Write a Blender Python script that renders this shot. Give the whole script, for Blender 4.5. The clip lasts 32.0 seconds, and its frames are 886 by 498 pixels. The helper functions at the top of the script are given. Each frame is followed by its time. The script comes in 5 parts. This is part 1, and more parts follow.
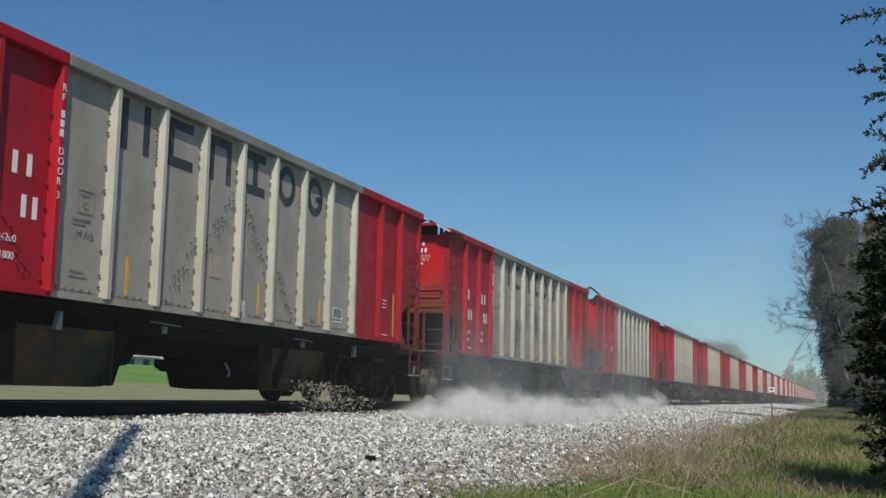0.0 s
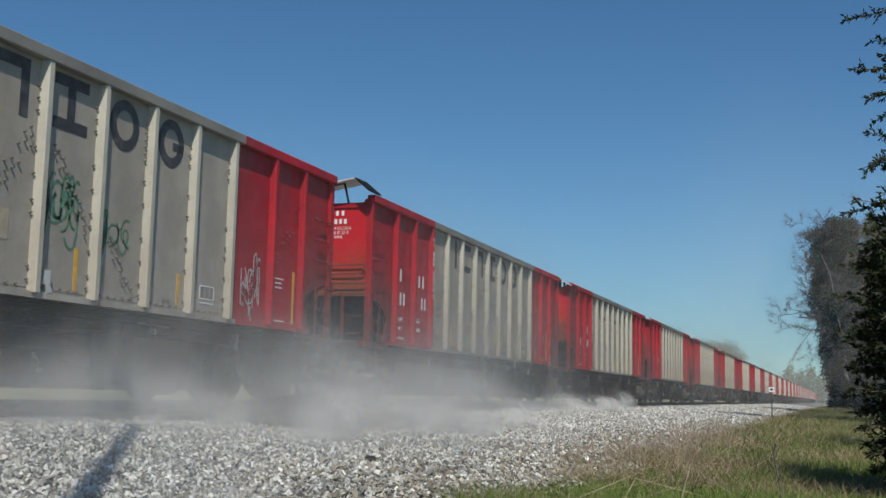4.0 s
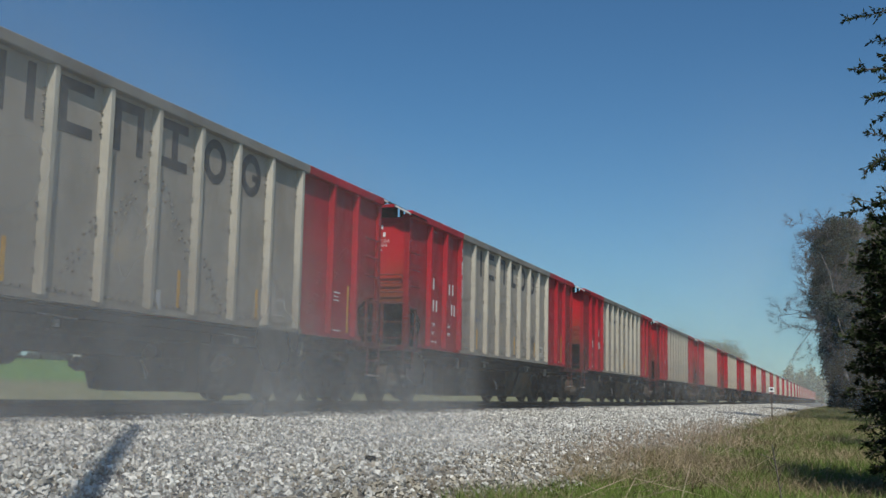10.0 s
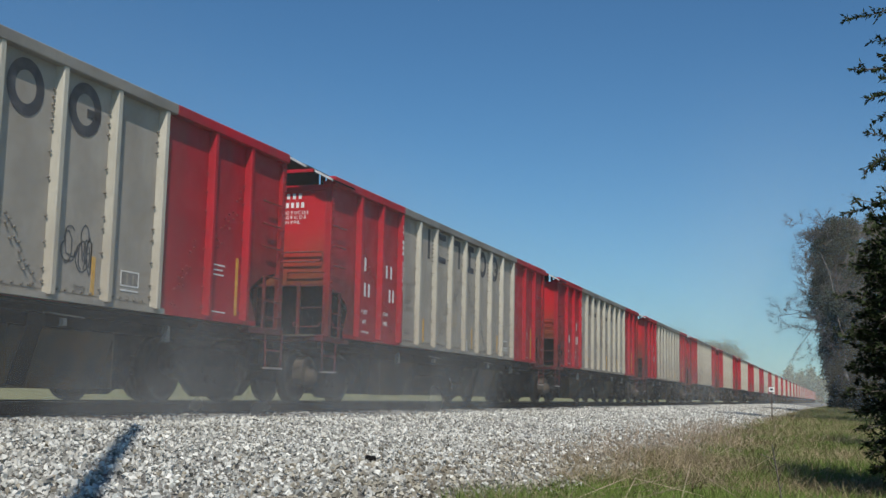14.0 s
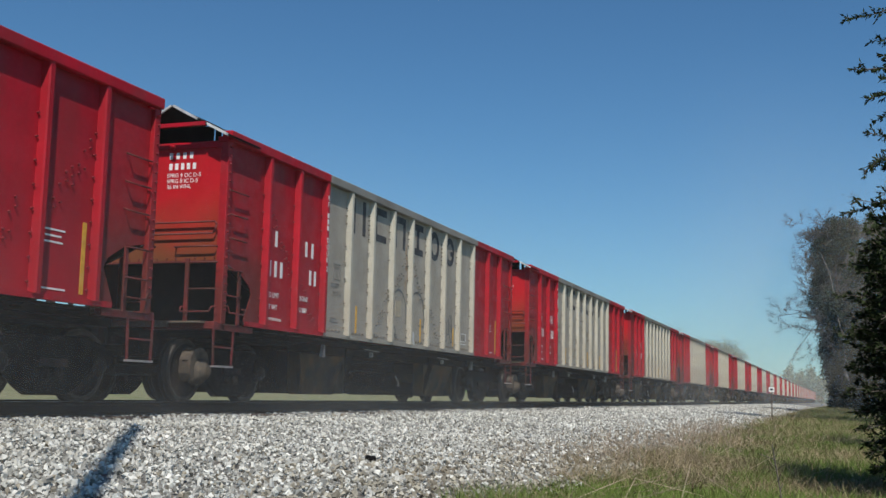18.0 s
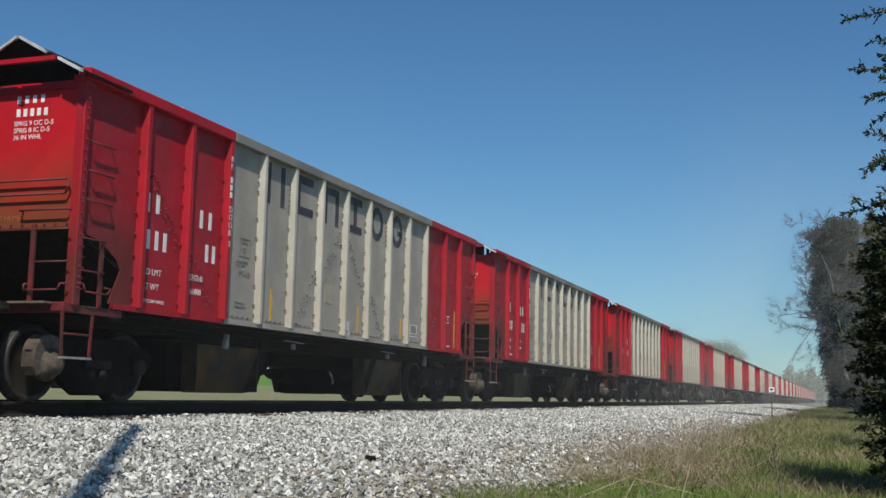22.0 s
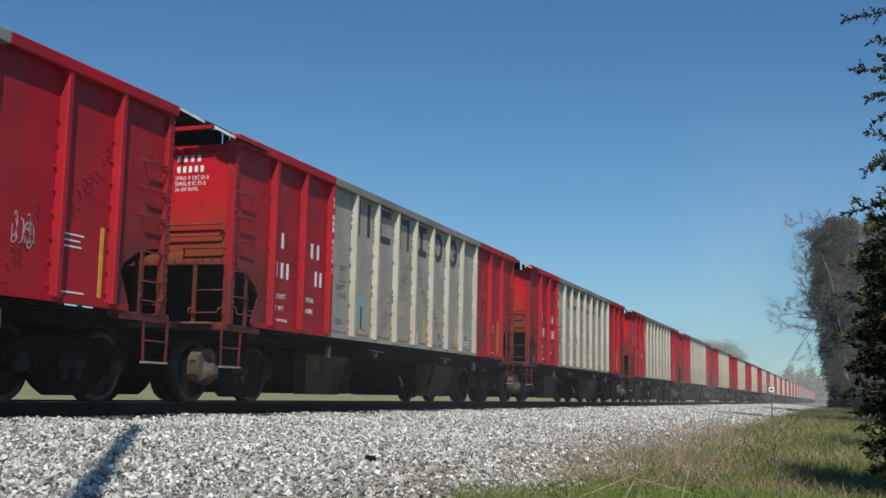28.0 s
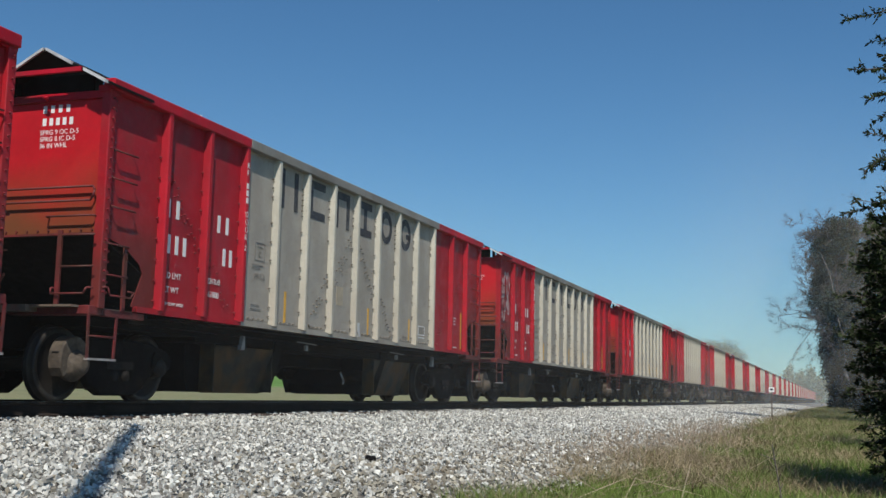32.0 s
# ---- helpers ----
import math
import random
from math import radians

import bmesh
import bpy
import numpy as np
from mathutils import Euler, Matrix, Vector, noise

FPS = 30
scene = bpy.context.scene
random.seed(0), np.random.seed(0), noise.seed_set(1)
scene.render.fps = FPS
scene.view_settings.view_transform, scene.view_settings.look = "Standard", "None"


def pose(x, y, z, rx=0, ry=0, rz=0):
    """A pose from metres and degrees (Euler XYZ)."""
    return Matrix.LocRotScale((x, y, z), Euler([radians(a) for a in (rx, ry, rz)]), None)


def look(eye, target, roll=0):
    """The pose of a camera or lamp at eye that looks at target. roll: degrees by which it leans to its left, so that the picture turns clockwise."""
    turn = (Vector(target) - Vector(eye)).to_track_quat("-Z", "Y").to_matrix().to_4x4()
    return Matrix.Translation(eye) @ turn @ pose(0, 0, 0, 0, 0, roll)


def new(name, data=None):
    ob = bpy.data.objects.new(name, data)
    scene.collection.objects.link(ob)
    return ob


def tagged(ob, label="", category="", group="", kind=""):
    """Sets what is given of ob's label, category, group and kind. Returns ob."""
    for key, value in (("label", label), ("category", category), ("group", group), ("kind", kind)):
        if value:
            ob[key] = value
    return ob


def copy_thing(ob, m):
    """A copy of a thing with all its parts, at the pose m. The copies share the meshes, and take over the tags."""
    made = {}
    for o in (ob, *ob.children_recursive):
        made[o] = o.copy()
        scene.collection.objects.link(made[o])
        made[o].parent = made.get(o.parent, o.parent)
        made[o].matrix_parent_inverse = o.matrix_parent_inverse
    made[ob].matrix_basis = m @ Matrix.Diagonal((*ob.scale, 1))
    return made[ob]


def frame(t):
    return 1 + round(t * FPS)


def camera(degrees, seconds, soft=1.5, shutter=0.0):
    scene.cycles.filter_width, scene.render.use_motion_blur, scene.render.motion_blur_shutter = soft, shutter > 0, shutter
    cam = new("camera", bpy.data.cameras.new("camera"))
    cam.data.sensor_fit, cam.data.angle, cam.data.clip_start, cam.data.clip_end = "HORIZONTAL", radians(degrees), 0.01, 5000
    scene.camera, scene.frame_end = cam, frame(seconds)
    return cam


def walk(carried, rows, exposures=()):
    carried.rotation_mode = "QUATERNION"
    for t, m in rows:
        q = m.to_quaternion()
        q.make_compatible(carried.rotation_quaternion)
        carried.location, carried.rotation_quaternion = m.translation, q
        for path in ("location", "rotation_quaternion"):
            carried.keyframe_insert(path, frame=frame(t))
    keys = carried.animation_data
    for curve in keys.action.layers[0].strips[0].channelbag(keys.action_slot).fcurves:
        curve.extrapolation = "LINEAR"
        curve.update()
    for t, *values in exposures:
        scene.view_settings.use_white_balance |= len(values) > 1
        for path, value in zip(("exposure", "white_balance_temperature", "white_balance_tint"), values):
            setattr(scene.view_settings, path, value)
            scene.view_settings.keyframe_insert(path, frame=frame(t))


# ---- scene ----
cam = camera(43.555, 32.0, soft=1.5)
EYE = (0.0, 0.0, 0.188)
YAW, PITCH, ROLL = radians(19.586), radians(7.468), 1.176
AIM = (EYE[0] + math.cos(YAW) * math.cos(PITCH), EYE[1] + math.sin(YAW) * math.cos(PITCH), EYE[2] + math.sin(PITCH))
VIEW = look(EYE, AIM, ROLL)
walk(cam, [(0.0, VIEW), (32.0, VIEW)], exposures=[(0.0, -0.08), (3.0, -0.12), (7.0, -0.24), (9.0, -0.24), (13.0, -0.10), (19.0, -0.04), (25.0, 0.0), (32.0, 0.0)])

# ---- daylight ----
SUN_AZ, SUN_EL = radians(24.5), radians(50.5)
world = bpy.data.worlds.new("world")
scene.world = world
scene.cycles.transparent_max_bounces = 64
world.use_nodes = True
wn = world.node_tree.nodes
sky = wn.new("ShaderNodeTexSky")
sky.sky_type = "NISHITA"
sky.sun_disc = False
sky.sun_elevation = SUN_EL
sky.sun_rotation = math.atan2(-math.cos(SUN_AZ), -math.sin(SUN_AZ))
sky.air_density, sky.dust_density, sky.ozone_density = 1.0, 0.15, 5.0
tint = wn.new("ShaderNodeMix")
tint.data_type, tint.blend_type = "RGBA", "MULTIPLY"
tint.inputs[0].default_value = 1.0
tint.inputs[7].default_value = (0.625, 0.94, 1.06, 1)
world.node_tree.links.new(sky.outputs[0], tint.inputs[6])
world.node_tree.links.new(tint.outputs[2], wn["Background"].inputs[0])
wn["Background"].inputs[1].default_value = 0.085
sun = new("sun", bpy.data.lights.new("sun", "SUN"))
sun.data.energy, sun.data.angle, sun.data.color = 4.1, radians(0.53), (1.0, 0.95, 0.87)
sun.matrix_world = look((0, 0, 30), (math.cos(SUN_AZ) * math.cos(SUN_EL), math.sin(SUN_AZ) * math.cos(SUN_EL), 30 - math.sin(SUN_EL)))

# ---- the train's way: metres gone since the start ----
TRACK_Y = 9.798          # middle of the track; rail tops at z = 0
PITCH_CAR = 16.717       # coupling to coupling
FIRST = 26.978           # grey paint's front edge of car 0 at the start


def gone(t):
    return 5.33987 * t - 0.00978974 * t * t + 6.4586e-5 * t ** 3


TIMES = [0.5 * i for i in range(65)]


# ---- materials ----
def mat(name, colour, rough=0.7, metal=0.0, vary=0.25, scale=6.0, dirt=None, dirt_amount=0.0, dirt_scale=1.2,
        bump=0.0, bump_scale=60.0, per_object=0.0, per_island=0.0, spec=0.5, streak=0.0, splash=None):
    """Paint, soil or metal: base colour, mottled at two scales, with dirt of another colour and fine relief."""
    m = bpy.data.materials.new(name)
    m.use_nodes = True
    nt = m.node_tree
    N, L = nt.nodes, nt.links
    b = N["Principled BSDF"]
    b.inputs["Roughness"].default_value, b.inputs["Metallic"].default_value = rough, metal
    b.inputs["Specular IOR Level"].default_value = spec
    co = N.new("ShaderNodeTexCoord")

    def tex(s, detail=4.0, stretch=None):
        n = N.new("ShaderNodeTexNoise")
        n.inputs["Scale"].default_value, n.inputs["Detail"].default_value = s, detail
        if stretch:
            mp = N.new("ShaderNodeMapping")
            mp.inputs["Scale"].default_value = stretch
            L.new(co.outputs["Object"], mp.inputs[0])
            L.new(mp.outputs[0], n.inputs["Vector"])
        else:
            L.new(co.outputs["Object"], n.inputs["Vector"])
        return n.outputs["Fac"]

    def ranged(src, lo, hi, a, z):
        n = N.new("ShaderNodeMapRange")
        for i, v in enumerate((lo, hi, a, z)):
            n.inputs[1 + i].default_value = v
        L.new(src, n.inputs[0])
        return n.outputs[0]

    def times(x, y):
        n = N.new("ShaderNodeMath")
        n.operation = "MULTIPLY"
        L.new(x, n.inputs[0])
        L.new(y, n.inputs[1])
        return n.outputs[0]

    value = times(ranged(tex(scale), 0.3, 0.7, 1 - vary, 1 + vary), ranged(tex(scale * 9), 0.3, 0.7, 1 - vary * 0.5, 1 + vary * 0.5))
    if per_object:
        oi = N.new("ShaderNodeObjectInfo")
        value = times(value, ranged(oi.outputs["Random"], 0, 1, 1 - per_object, 1 + per_object))
    if per_island:
        g = N.new("ShaderNodeNewGeometry")
        value = times(value, ranged(g.outputs["Random Per Island"], 0, 1, 1 - per_island, 1 + per_island))
    mul = N.new("ShaderNodeVectorMath")
    mul.operation = "SCALE"
    mul.inputs[0].default_value = colour
    L.new(value, mul.inputs["Scale"])
    out = mul.outputs[0]
    if dirt:
        mx = N.new("ShaderNodeMix")
        mx.data_type = "RGBA"
        mx.inputs[7].default_value = (*dirt, 1)
        f = ranged(tex(dirt_scale, 8.0, (1, 1, 0.18) if streak else None), 0.62 - dirt_amount * 0.45, 0.85 - dirt_amount * 0.3, 0, min(1, dirt_amount * 1.6))
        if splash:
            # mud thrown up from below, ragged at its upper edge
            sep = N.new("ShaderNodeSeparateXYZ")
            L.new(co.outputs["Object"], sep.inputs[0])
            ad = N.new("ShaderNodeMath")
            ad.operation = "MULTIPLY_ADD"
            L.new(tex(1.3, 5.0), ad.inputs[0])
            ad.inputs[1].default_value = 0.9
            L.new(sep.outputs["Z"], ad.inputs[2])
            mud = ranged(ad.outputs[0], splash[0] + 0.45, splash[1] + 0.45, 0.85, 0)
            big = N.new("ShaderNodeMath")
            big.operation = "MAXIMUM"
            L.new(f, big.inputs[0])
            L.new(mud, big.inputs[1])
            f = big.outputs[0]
        L.new(f, mx.inputs[0])
        L.new(out, mx.inputs[6])
        out = mx.outputs[2]
    L.new(out, b.inputs["Base Color"])
    L.new(ranged(tex(scale * 3), 0.3, 0.7, max(0.05, rough - 0.12), min(1, rough + 0.12)), b.inputs["Roughness"])
    if bump:
        bp = N.new("ShaderNodeBump")
        bp.inputs["Strength"].default_value = bump
        bp.inputs["Distance"].default_value = 0.02
        L.new(tex(bump_scale, 6.0), bp.inputs["Height"])
        L.new(bp.outputs[0], b.inputs["Normal"])
    return m


RED = mat("car_red_paint", (0.45, 0.006, 0.020), 0.5, vary=0.15, scale=1.5, dirt=(0.19, 0.028, 0.030), dirt_amount=0.42, dirt_scale=1.6, bump=0.08, bump_scale=25, per_object=0.08, streak=1, spec=0.22)
GREY = mat("car_grey_paint", (0.392, 0.357, 0.303), 0.55, vary=0.13, scale=1.4, dirt=(0.25, 0.205, 0.155), dirt_amount=0.40, dirt_scale=1.5, bump=0.08, bump_scale=25, per_object=0.07, streak=1)
CHORD = mat("car_chord_paint", (0.245, 0.232, 0.205), 0.6, vary=0.14, scale=1.2, dirt=(0.15, 0.13, 0.11), dirt_amount=0.4, dirt_scale=1.5, per_object=0.07)
CREAM = mat("car_stake_paint", (0.50, 0.47, 0.385), 0.55, vary=0.10, scale=2.5, dirt=(0.34, 0.25, 0.17), dirt_amount=0.28, dirt_scale=2.2, per_object=0.07, streak=1)
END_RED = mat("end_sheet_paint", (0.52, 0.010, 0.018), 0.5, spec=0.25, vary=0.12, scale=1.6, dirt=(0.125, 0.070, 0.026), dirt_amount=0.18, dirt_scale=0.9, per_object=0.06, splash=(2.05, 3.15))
BLACK = mat("underframe_black", (0.007, 0.0065, 0.006), 0.85, vary=0.35, scale=3, dirt=(0.022, 0.019, 0.016), dirt_amount=0.25, dirt_scale=2.0, spec=0.12)
CHUTE = mat("chute_plate", (0.042, 0.040, 0.031), 0.75, vary=0.35, scale=1.4, dirt=(0.15, 0.075, 0.02), dirt_amount=0.5, dirt_scale=2.4, per_object=0.3, spec=0.2)
STEEL = mat("worn_steel", (0.42, 0.42, 0.42), 0.35, 0.9, vary=0.2, scale=8)
WHEEL = mat("wheel_steel", (0.014, 0.012, 0.011), 0.7, 0.0, spec=0.2, vary=0.3, scale=6, dirt=(0.06, 0.045, 0.03), dirt_amount=0.4)
BEARING = mat("bearing_grease", (0.018, 0.016, 0.013), 0.7, spec=0.2, vary=0.3, scale=9, dirt=(0.06, 0.048, 0.036), dirt_amount=0.4, dirt_scale=5)
# lead bearing: dusty, and its sunlit look is put into the paler colour
BEARING_PALE = mat("bearing_dust", (0.125, 0.098, 0.072), 0.85, vary=0.45, scale=9, dirt=(0.04, 0.03, 0.022), dirt_amount=0.6, dirt_scale=5)
RUSTY = mat("rusty_red_ironwork", (0.15, 0.014, 0.015), 0.65, vary=0.35, scale=7, dirt=(0.07, 0.028, 0.017), dirt_amount=0.55, dirt_scale=3.0)
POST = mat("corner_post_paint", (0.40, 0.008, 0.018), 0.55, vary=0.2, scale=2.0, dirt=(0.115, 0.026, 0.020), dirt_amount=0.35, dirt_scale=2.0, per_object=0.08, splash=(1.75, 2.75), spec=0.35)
TREAD = mat("wheel_tread", (0.035, 0.031, 0.027), 0.5, 0.3, vary=0.35, scale=8, dirt=(0.05, 0.04, 0.03), dirt_amount=0.4, dirt_scale=4)
RUST = mat("rusty_rail_side", (0.024, 0.019, 0.016), 0.9, spec=0.15, vary=0.3, scale=5, dirt=(0.05, 0.034, 0.026), dirt_amount=0.4)
WHITE = mat("white_marking", (0.82, 0.81, 0.79), 0.6, vary=0.08, scale=8)
FADED = mat("faded_stencil", (0.17, 0.16, 0.145), 0.7, vary=0.3, scale=12, dirt=(0.32, 0.29, 0.25), dirt_amount=0.5, dirt_scale=7)
BRACKET = mat("galvanised_bracket", (0.30, 0.285, 0.26), 0.6, 0.2, vary=0.3, scale=9)
DARK = mat("dark_marking", (0.035, 0.036, 0.045), 0.6, vary=0.25, scale=8, dirt=(0.22, 0.21, 0.19), dirt_amount=0.25, dirt_scale=4)
YELLOW = mat("yellow_marking", (0.70, 0.38, 0.04), 0.6, vary=0.2, scale=10, dirt=(0.4, 0.33, 0.22), dirt_amount=0.25, dirt_scale=5)
HOODW = mat("hood_plate", (0.55, 0.55, 0.54), 0.5, vary=0.2, scale=5, dirt=(0.15, 0.1, 0.08), dirt_amount=0.4)
WOOD = mat("sleeper_wood", (0.07, 0.05, 0.04), 0.9, vary=0.35, scale=7, bump=0.4, bump_scale=40)


mat_platform = mat("platform_dust", (0.15, 0.115, 0.085), 0.8, vary=0.3, scale=4, dirt=(0.30, 0.03, 0.03), dirt_amount=0.35, dirt_scale=3)
mat_step = mat("step_steel", (0.45, 0.42, 0.40), 0.45, 0.3, vary=0.3, scale=12, dirt=(0.22, 0.08, 0.06), dirt_amount=0.35, dirt_scale=5)


# ---- mesh making ----
class Shape:
    """Collects closed pieces of one part."""

    def __init__(self):
        self.v, self.f, self.smooth = [], [], []

    def add(self, verts, faces, smooth=False):
        k = len(self.v)
        self.v += [tuple(p) for p in verts]
        self.f += [tuple(i + k for i in f) for f in faces]
        self.smooth += [smooth] * len(faces)
        return self

    def box(self, a, b):
        (x0, y0, z0), (x1, y1, z1) = a, b
        v = [(x, y, z) for x in (x0, x1) for y in (y0, y1) for z in (z0, z1)]
        return self.add(v, [(0, 1, 3, 2), (4, 6, 7, 5), (0, 4, 5, 1), (2, 3, 7, 6), (0, 2, 6, 4), (1, 5, 7, 3)])

    def prism(self, outline, y0, y1, axis="y"):
        """An outline of (x, z) drawn out from y0 to y1; axis x: outline of (y, z) drawn along x; axis z: (x, y) along z."""
        n = len(outline)
        put = {"y": lambda p, d: (p[0], d, p[1]), "x": lambda p, d: (d, p[0], p[1]), "z": lambda p, d: (p[0], p[1], d)}[axis]
        v = [put(p, y0) for p in outline] + [put(p, y1) for p in outline]
        f = [tuple(range(n)), tuple(range(2 * n - 1, n - 1, -1))] + [(i, i + n, (i + 1) % n + n, (i + 1) % n) for i in range(n)]
        return self.add(v, f)

    def rod(self, a, b, r, r2=None, n=8, smooth=True):
        a, b = Vector(a), Vector(b)
        d = (b - a).normalized()
        u = d.orthogonal().normalized()
        w = d.cross(u)
        r2 = r if r2 is None else r2
        ring = [(math.cos(2 * math.pi * i / n), math.sin(2 * math.pi * i / n)) for i in range(n)]
        v = [a + (u * c + w * s) * r for c, s in ring] + [b + (u * c + w * s) * r2 for c, s in ring]
        self.add(v, [(i, (i + 1) % n, (i + 1) % n + n, i + n) for i in range(n)], smooth)
        k = len(self.v) - 2 * n
        self.f += [tuple(k + i for i in range(n - 1, -1, -1)), tuple(k + n + i for i in range(n))]
        self.smooth += [False, False]
        return self

    def pipe(self, pts, r, n=6):
        for a, b in zip(pts, pts[1:]):
            self.rod(a, b, r, n=n)
        return self

    def lathe(self, profile, y0=0.0, n=28, x=0.0, z=0.0):
        """A profile of (radius, y) turned about the y axis through x, z."""
        v, f = [], []
        for r, y in profile:
            v += [(x + r * math.cos(2 * math.pi * i / n), y0 + y, z + r * math.sin(2 * math.pi * i / n)) for i in range(n)]
        for j in range(len(profile) - 1):
            f += [(j * n + i, (j + 1) * n + i, (j + 1) * n + (i + 1) % n, j * n + (i + 1) % n) for i in range(n)]
        f += [tuple(range(n - 1, -1, -1)), tuple((len(profile) - 1) * n + i for i in range(n))]
        return self.add(v, f, True)

    def mesh(self, name, material, bevel=0.0):
        me = bpy.data.meshes.new(name)
        me.from_pydata(self.v, [], self.f)
        me.polygons.foreach_set("use_smooth", self.smooth)
        bm = bmesh.new()
        bm.from_mesh(me)
        bmesh.ops.recalc_face_normals(bm, faces=bm.faces)
        if bevel:
            sharp = [e for e in bm.edges if len(e.link_faces) == 2 and e.calc_face_angle(0) > 0.6]
            bmesh.ops.bevel(bm, geom=sharp, offset=bevel, segments=1, affect="EDGES", clamp_overlap=True)
        bm.to_mesh(me)
        bm.free()
        me.materials.append(material)
        return me


def part(name, shape, material, parent=None, label="", bevel=0.0):
    me = shape if isinstance(shape, bpy.types.Mesh) else shape.mesh(name, material, bevel)
    ob = new(name, me)
    ob.parent = parent
    if label:
        ob["label"] = label
    return ob


def again(name, ob, parent, m):
    """The same mesh once more as a part of its own."""
    o = new(name, ob.data)
    o.parent = parent
    o.matrix_basis = m
    if "label" in ob:
        o["label"] = ob["label"]
    return o


def bare(name, verts, faces, material, smooth=False):
    """A large mesh from arrays."""
    me = bpy.data.meshes.new(name)
    faces = np.asarray(faces, dtype=np.int32)
    n = faces.shape[1]
    me.vertices.add(len(verts))
    me.vertices.foreach_set("co", np.asarray(verts, dtype=np.float32).ravel())
    me.loops.add(faces.size)
    me.loops.foreach_set("vertex_index", faces.ravel())
    me.polygons.add(len(faces))
    me.polygons.foreach_set("loop_start", np.arange(0, faces.size, n, dtype=np.int32))
    me.polygons.foreach_set("use_smooth", np.full(len(faces), smooth))
    me.update(calc_edges=True)
    me.validate()
    me.materials.append(material)
    return me


# ---- ground, ballast bed, track ----
def height(x, y):
    """Ground height across the line: verge, ballast shoulder, track bed, dry strip, rising field."""
    z = np.interp(y, [-400, -60, -4, 1.5, 2.6, 5.6, 7.4, 8.6, 11.2, 12.6, 14.5, 25, 60, 90, 600],
                  [1.0, -0.3, -0.66, -0.68, -0.64, -0.40, -0.27, -0.24, -0.24, -0.30, -0.42, 0.16, 2.3, 2.7, 4.0])
    rise = np.interp(x, [40, 85, 130, 400], [0, 0.35, 0.45, 0.45])
    return z + rise * np.interp(y, [-6, 1.2, 2.8], [1, 1, 0])


def ground_material():
    m = bpy.data.materials.new("ground_soil")
    m.use_nodes = True
    N, L = m.node_tree.nodes, m.node_tree.links
    b = N["Principled BSDF"]
    b.inputs["Roughness"].default_value = 0.95
    b.inputs["Specular IOR Level"].default_value = 0.2
    co = N.new("ShaderNodeTexCoord")
    sep = N.new("ShaderNodeSeparateXYZ")
    L.new(co.outputs["Object"], sep.inputs[0])

    def tex(s, d=5.0):
        n = N.new("ShaderNodeTexNoise")
        n.inputs["Scale"].default_value, n.inputs["Detail"].default_value = s, d
        L.new(co.outputs["Object"], n.inputs["Vector"])
        return n.outputs["Fac"]

    def ramp(src, stops):
        r = N.new("ShaderNodeValToRGB")
        e = r.color_ramp.elements
        while len(e) < len(stops):
            e.new(0.5)
        for el, (p, c) in zip(e, stops):
            el.position, el.color = p, (*c, 1)
        L.new(src, r.inputs[0])
        return r.outputs[0]

    def edge(at, width, wobble):
        a = N.new("ShaderNodeMath")
        a.operation = "MULTIPLY_ADD"
        L.new(tex(0.9), a.inputs[0])
        a.inputs[1].default_value = wobble
        L.new(sep.outputs["Y"], a.inputs[2])
        n = N.new("ShaderNodeMapRange")
        n.inputs[1].default_value, n.inputs[2].default_value = at - width + wobble / 2, at + width + wobble / 2
        L.new(a.outputs[0], n.inputs[0])
        return n.outputs[0]

    def mix(f, a, c):
        n = N.new("ShaderNodeMix")
        n.data_type = "RGBA"
        L.new(f, n.inputs[0])
        L.new(a, n.inputs[6])
        L.new(c, n.inputs[7])
        return n.outputs[2]

    verge = ramp(tex(0.8, 8), [(0.30, (0.075, 0.105, 0.025)), (0.48, (0.13, 0.14, 0.045)), (0.62, (0.17, 0.15, 0.08)), (0.75, (0.15, 0.12, 0.075))])
    stones = ramp(tex(14, 8), [(0.30, (0.06, 0.056, 0.05)), (0.5, (0.20, 0.19, 0.17)), (0.7, (0.36, 0.35, 0.32))])
    dry = ramp(tex(0.7, 8), [(0.3, (0.16, 0.17, 0.08)), (0.5, (0.23, 0.22, 0.12)), (0.7, (0.17, 0.20, 0.08))])
    green = ramp(tex(0.25, 8), [(0.3, (0.085, 0.17, 0.035)), (0.55, (0.125, 0.24, 0.05)), (0.75, (0.18, 0.27, 0.075))])
    col = mix(edge(2.5, 0.35, 1.0), verge, stones)
    col = mix(edge(12.9, 0.4, 0.8), col, dry)
    col = mix(edge(29.0, 1.2, 5.0), col, green)
    L.new(col, b.inputs["Base Color"])
    bp = N.new("ShaderNodeBump")
    bp.inputs["Strength"].default_value, bp.inputs["Distance"].default_value = 0.7, 0.03
    L.new(tex(18, 8), bp.inputs["Height"])
    L.new(bp.outputs[0], b.inputs["Normal"])
    return m


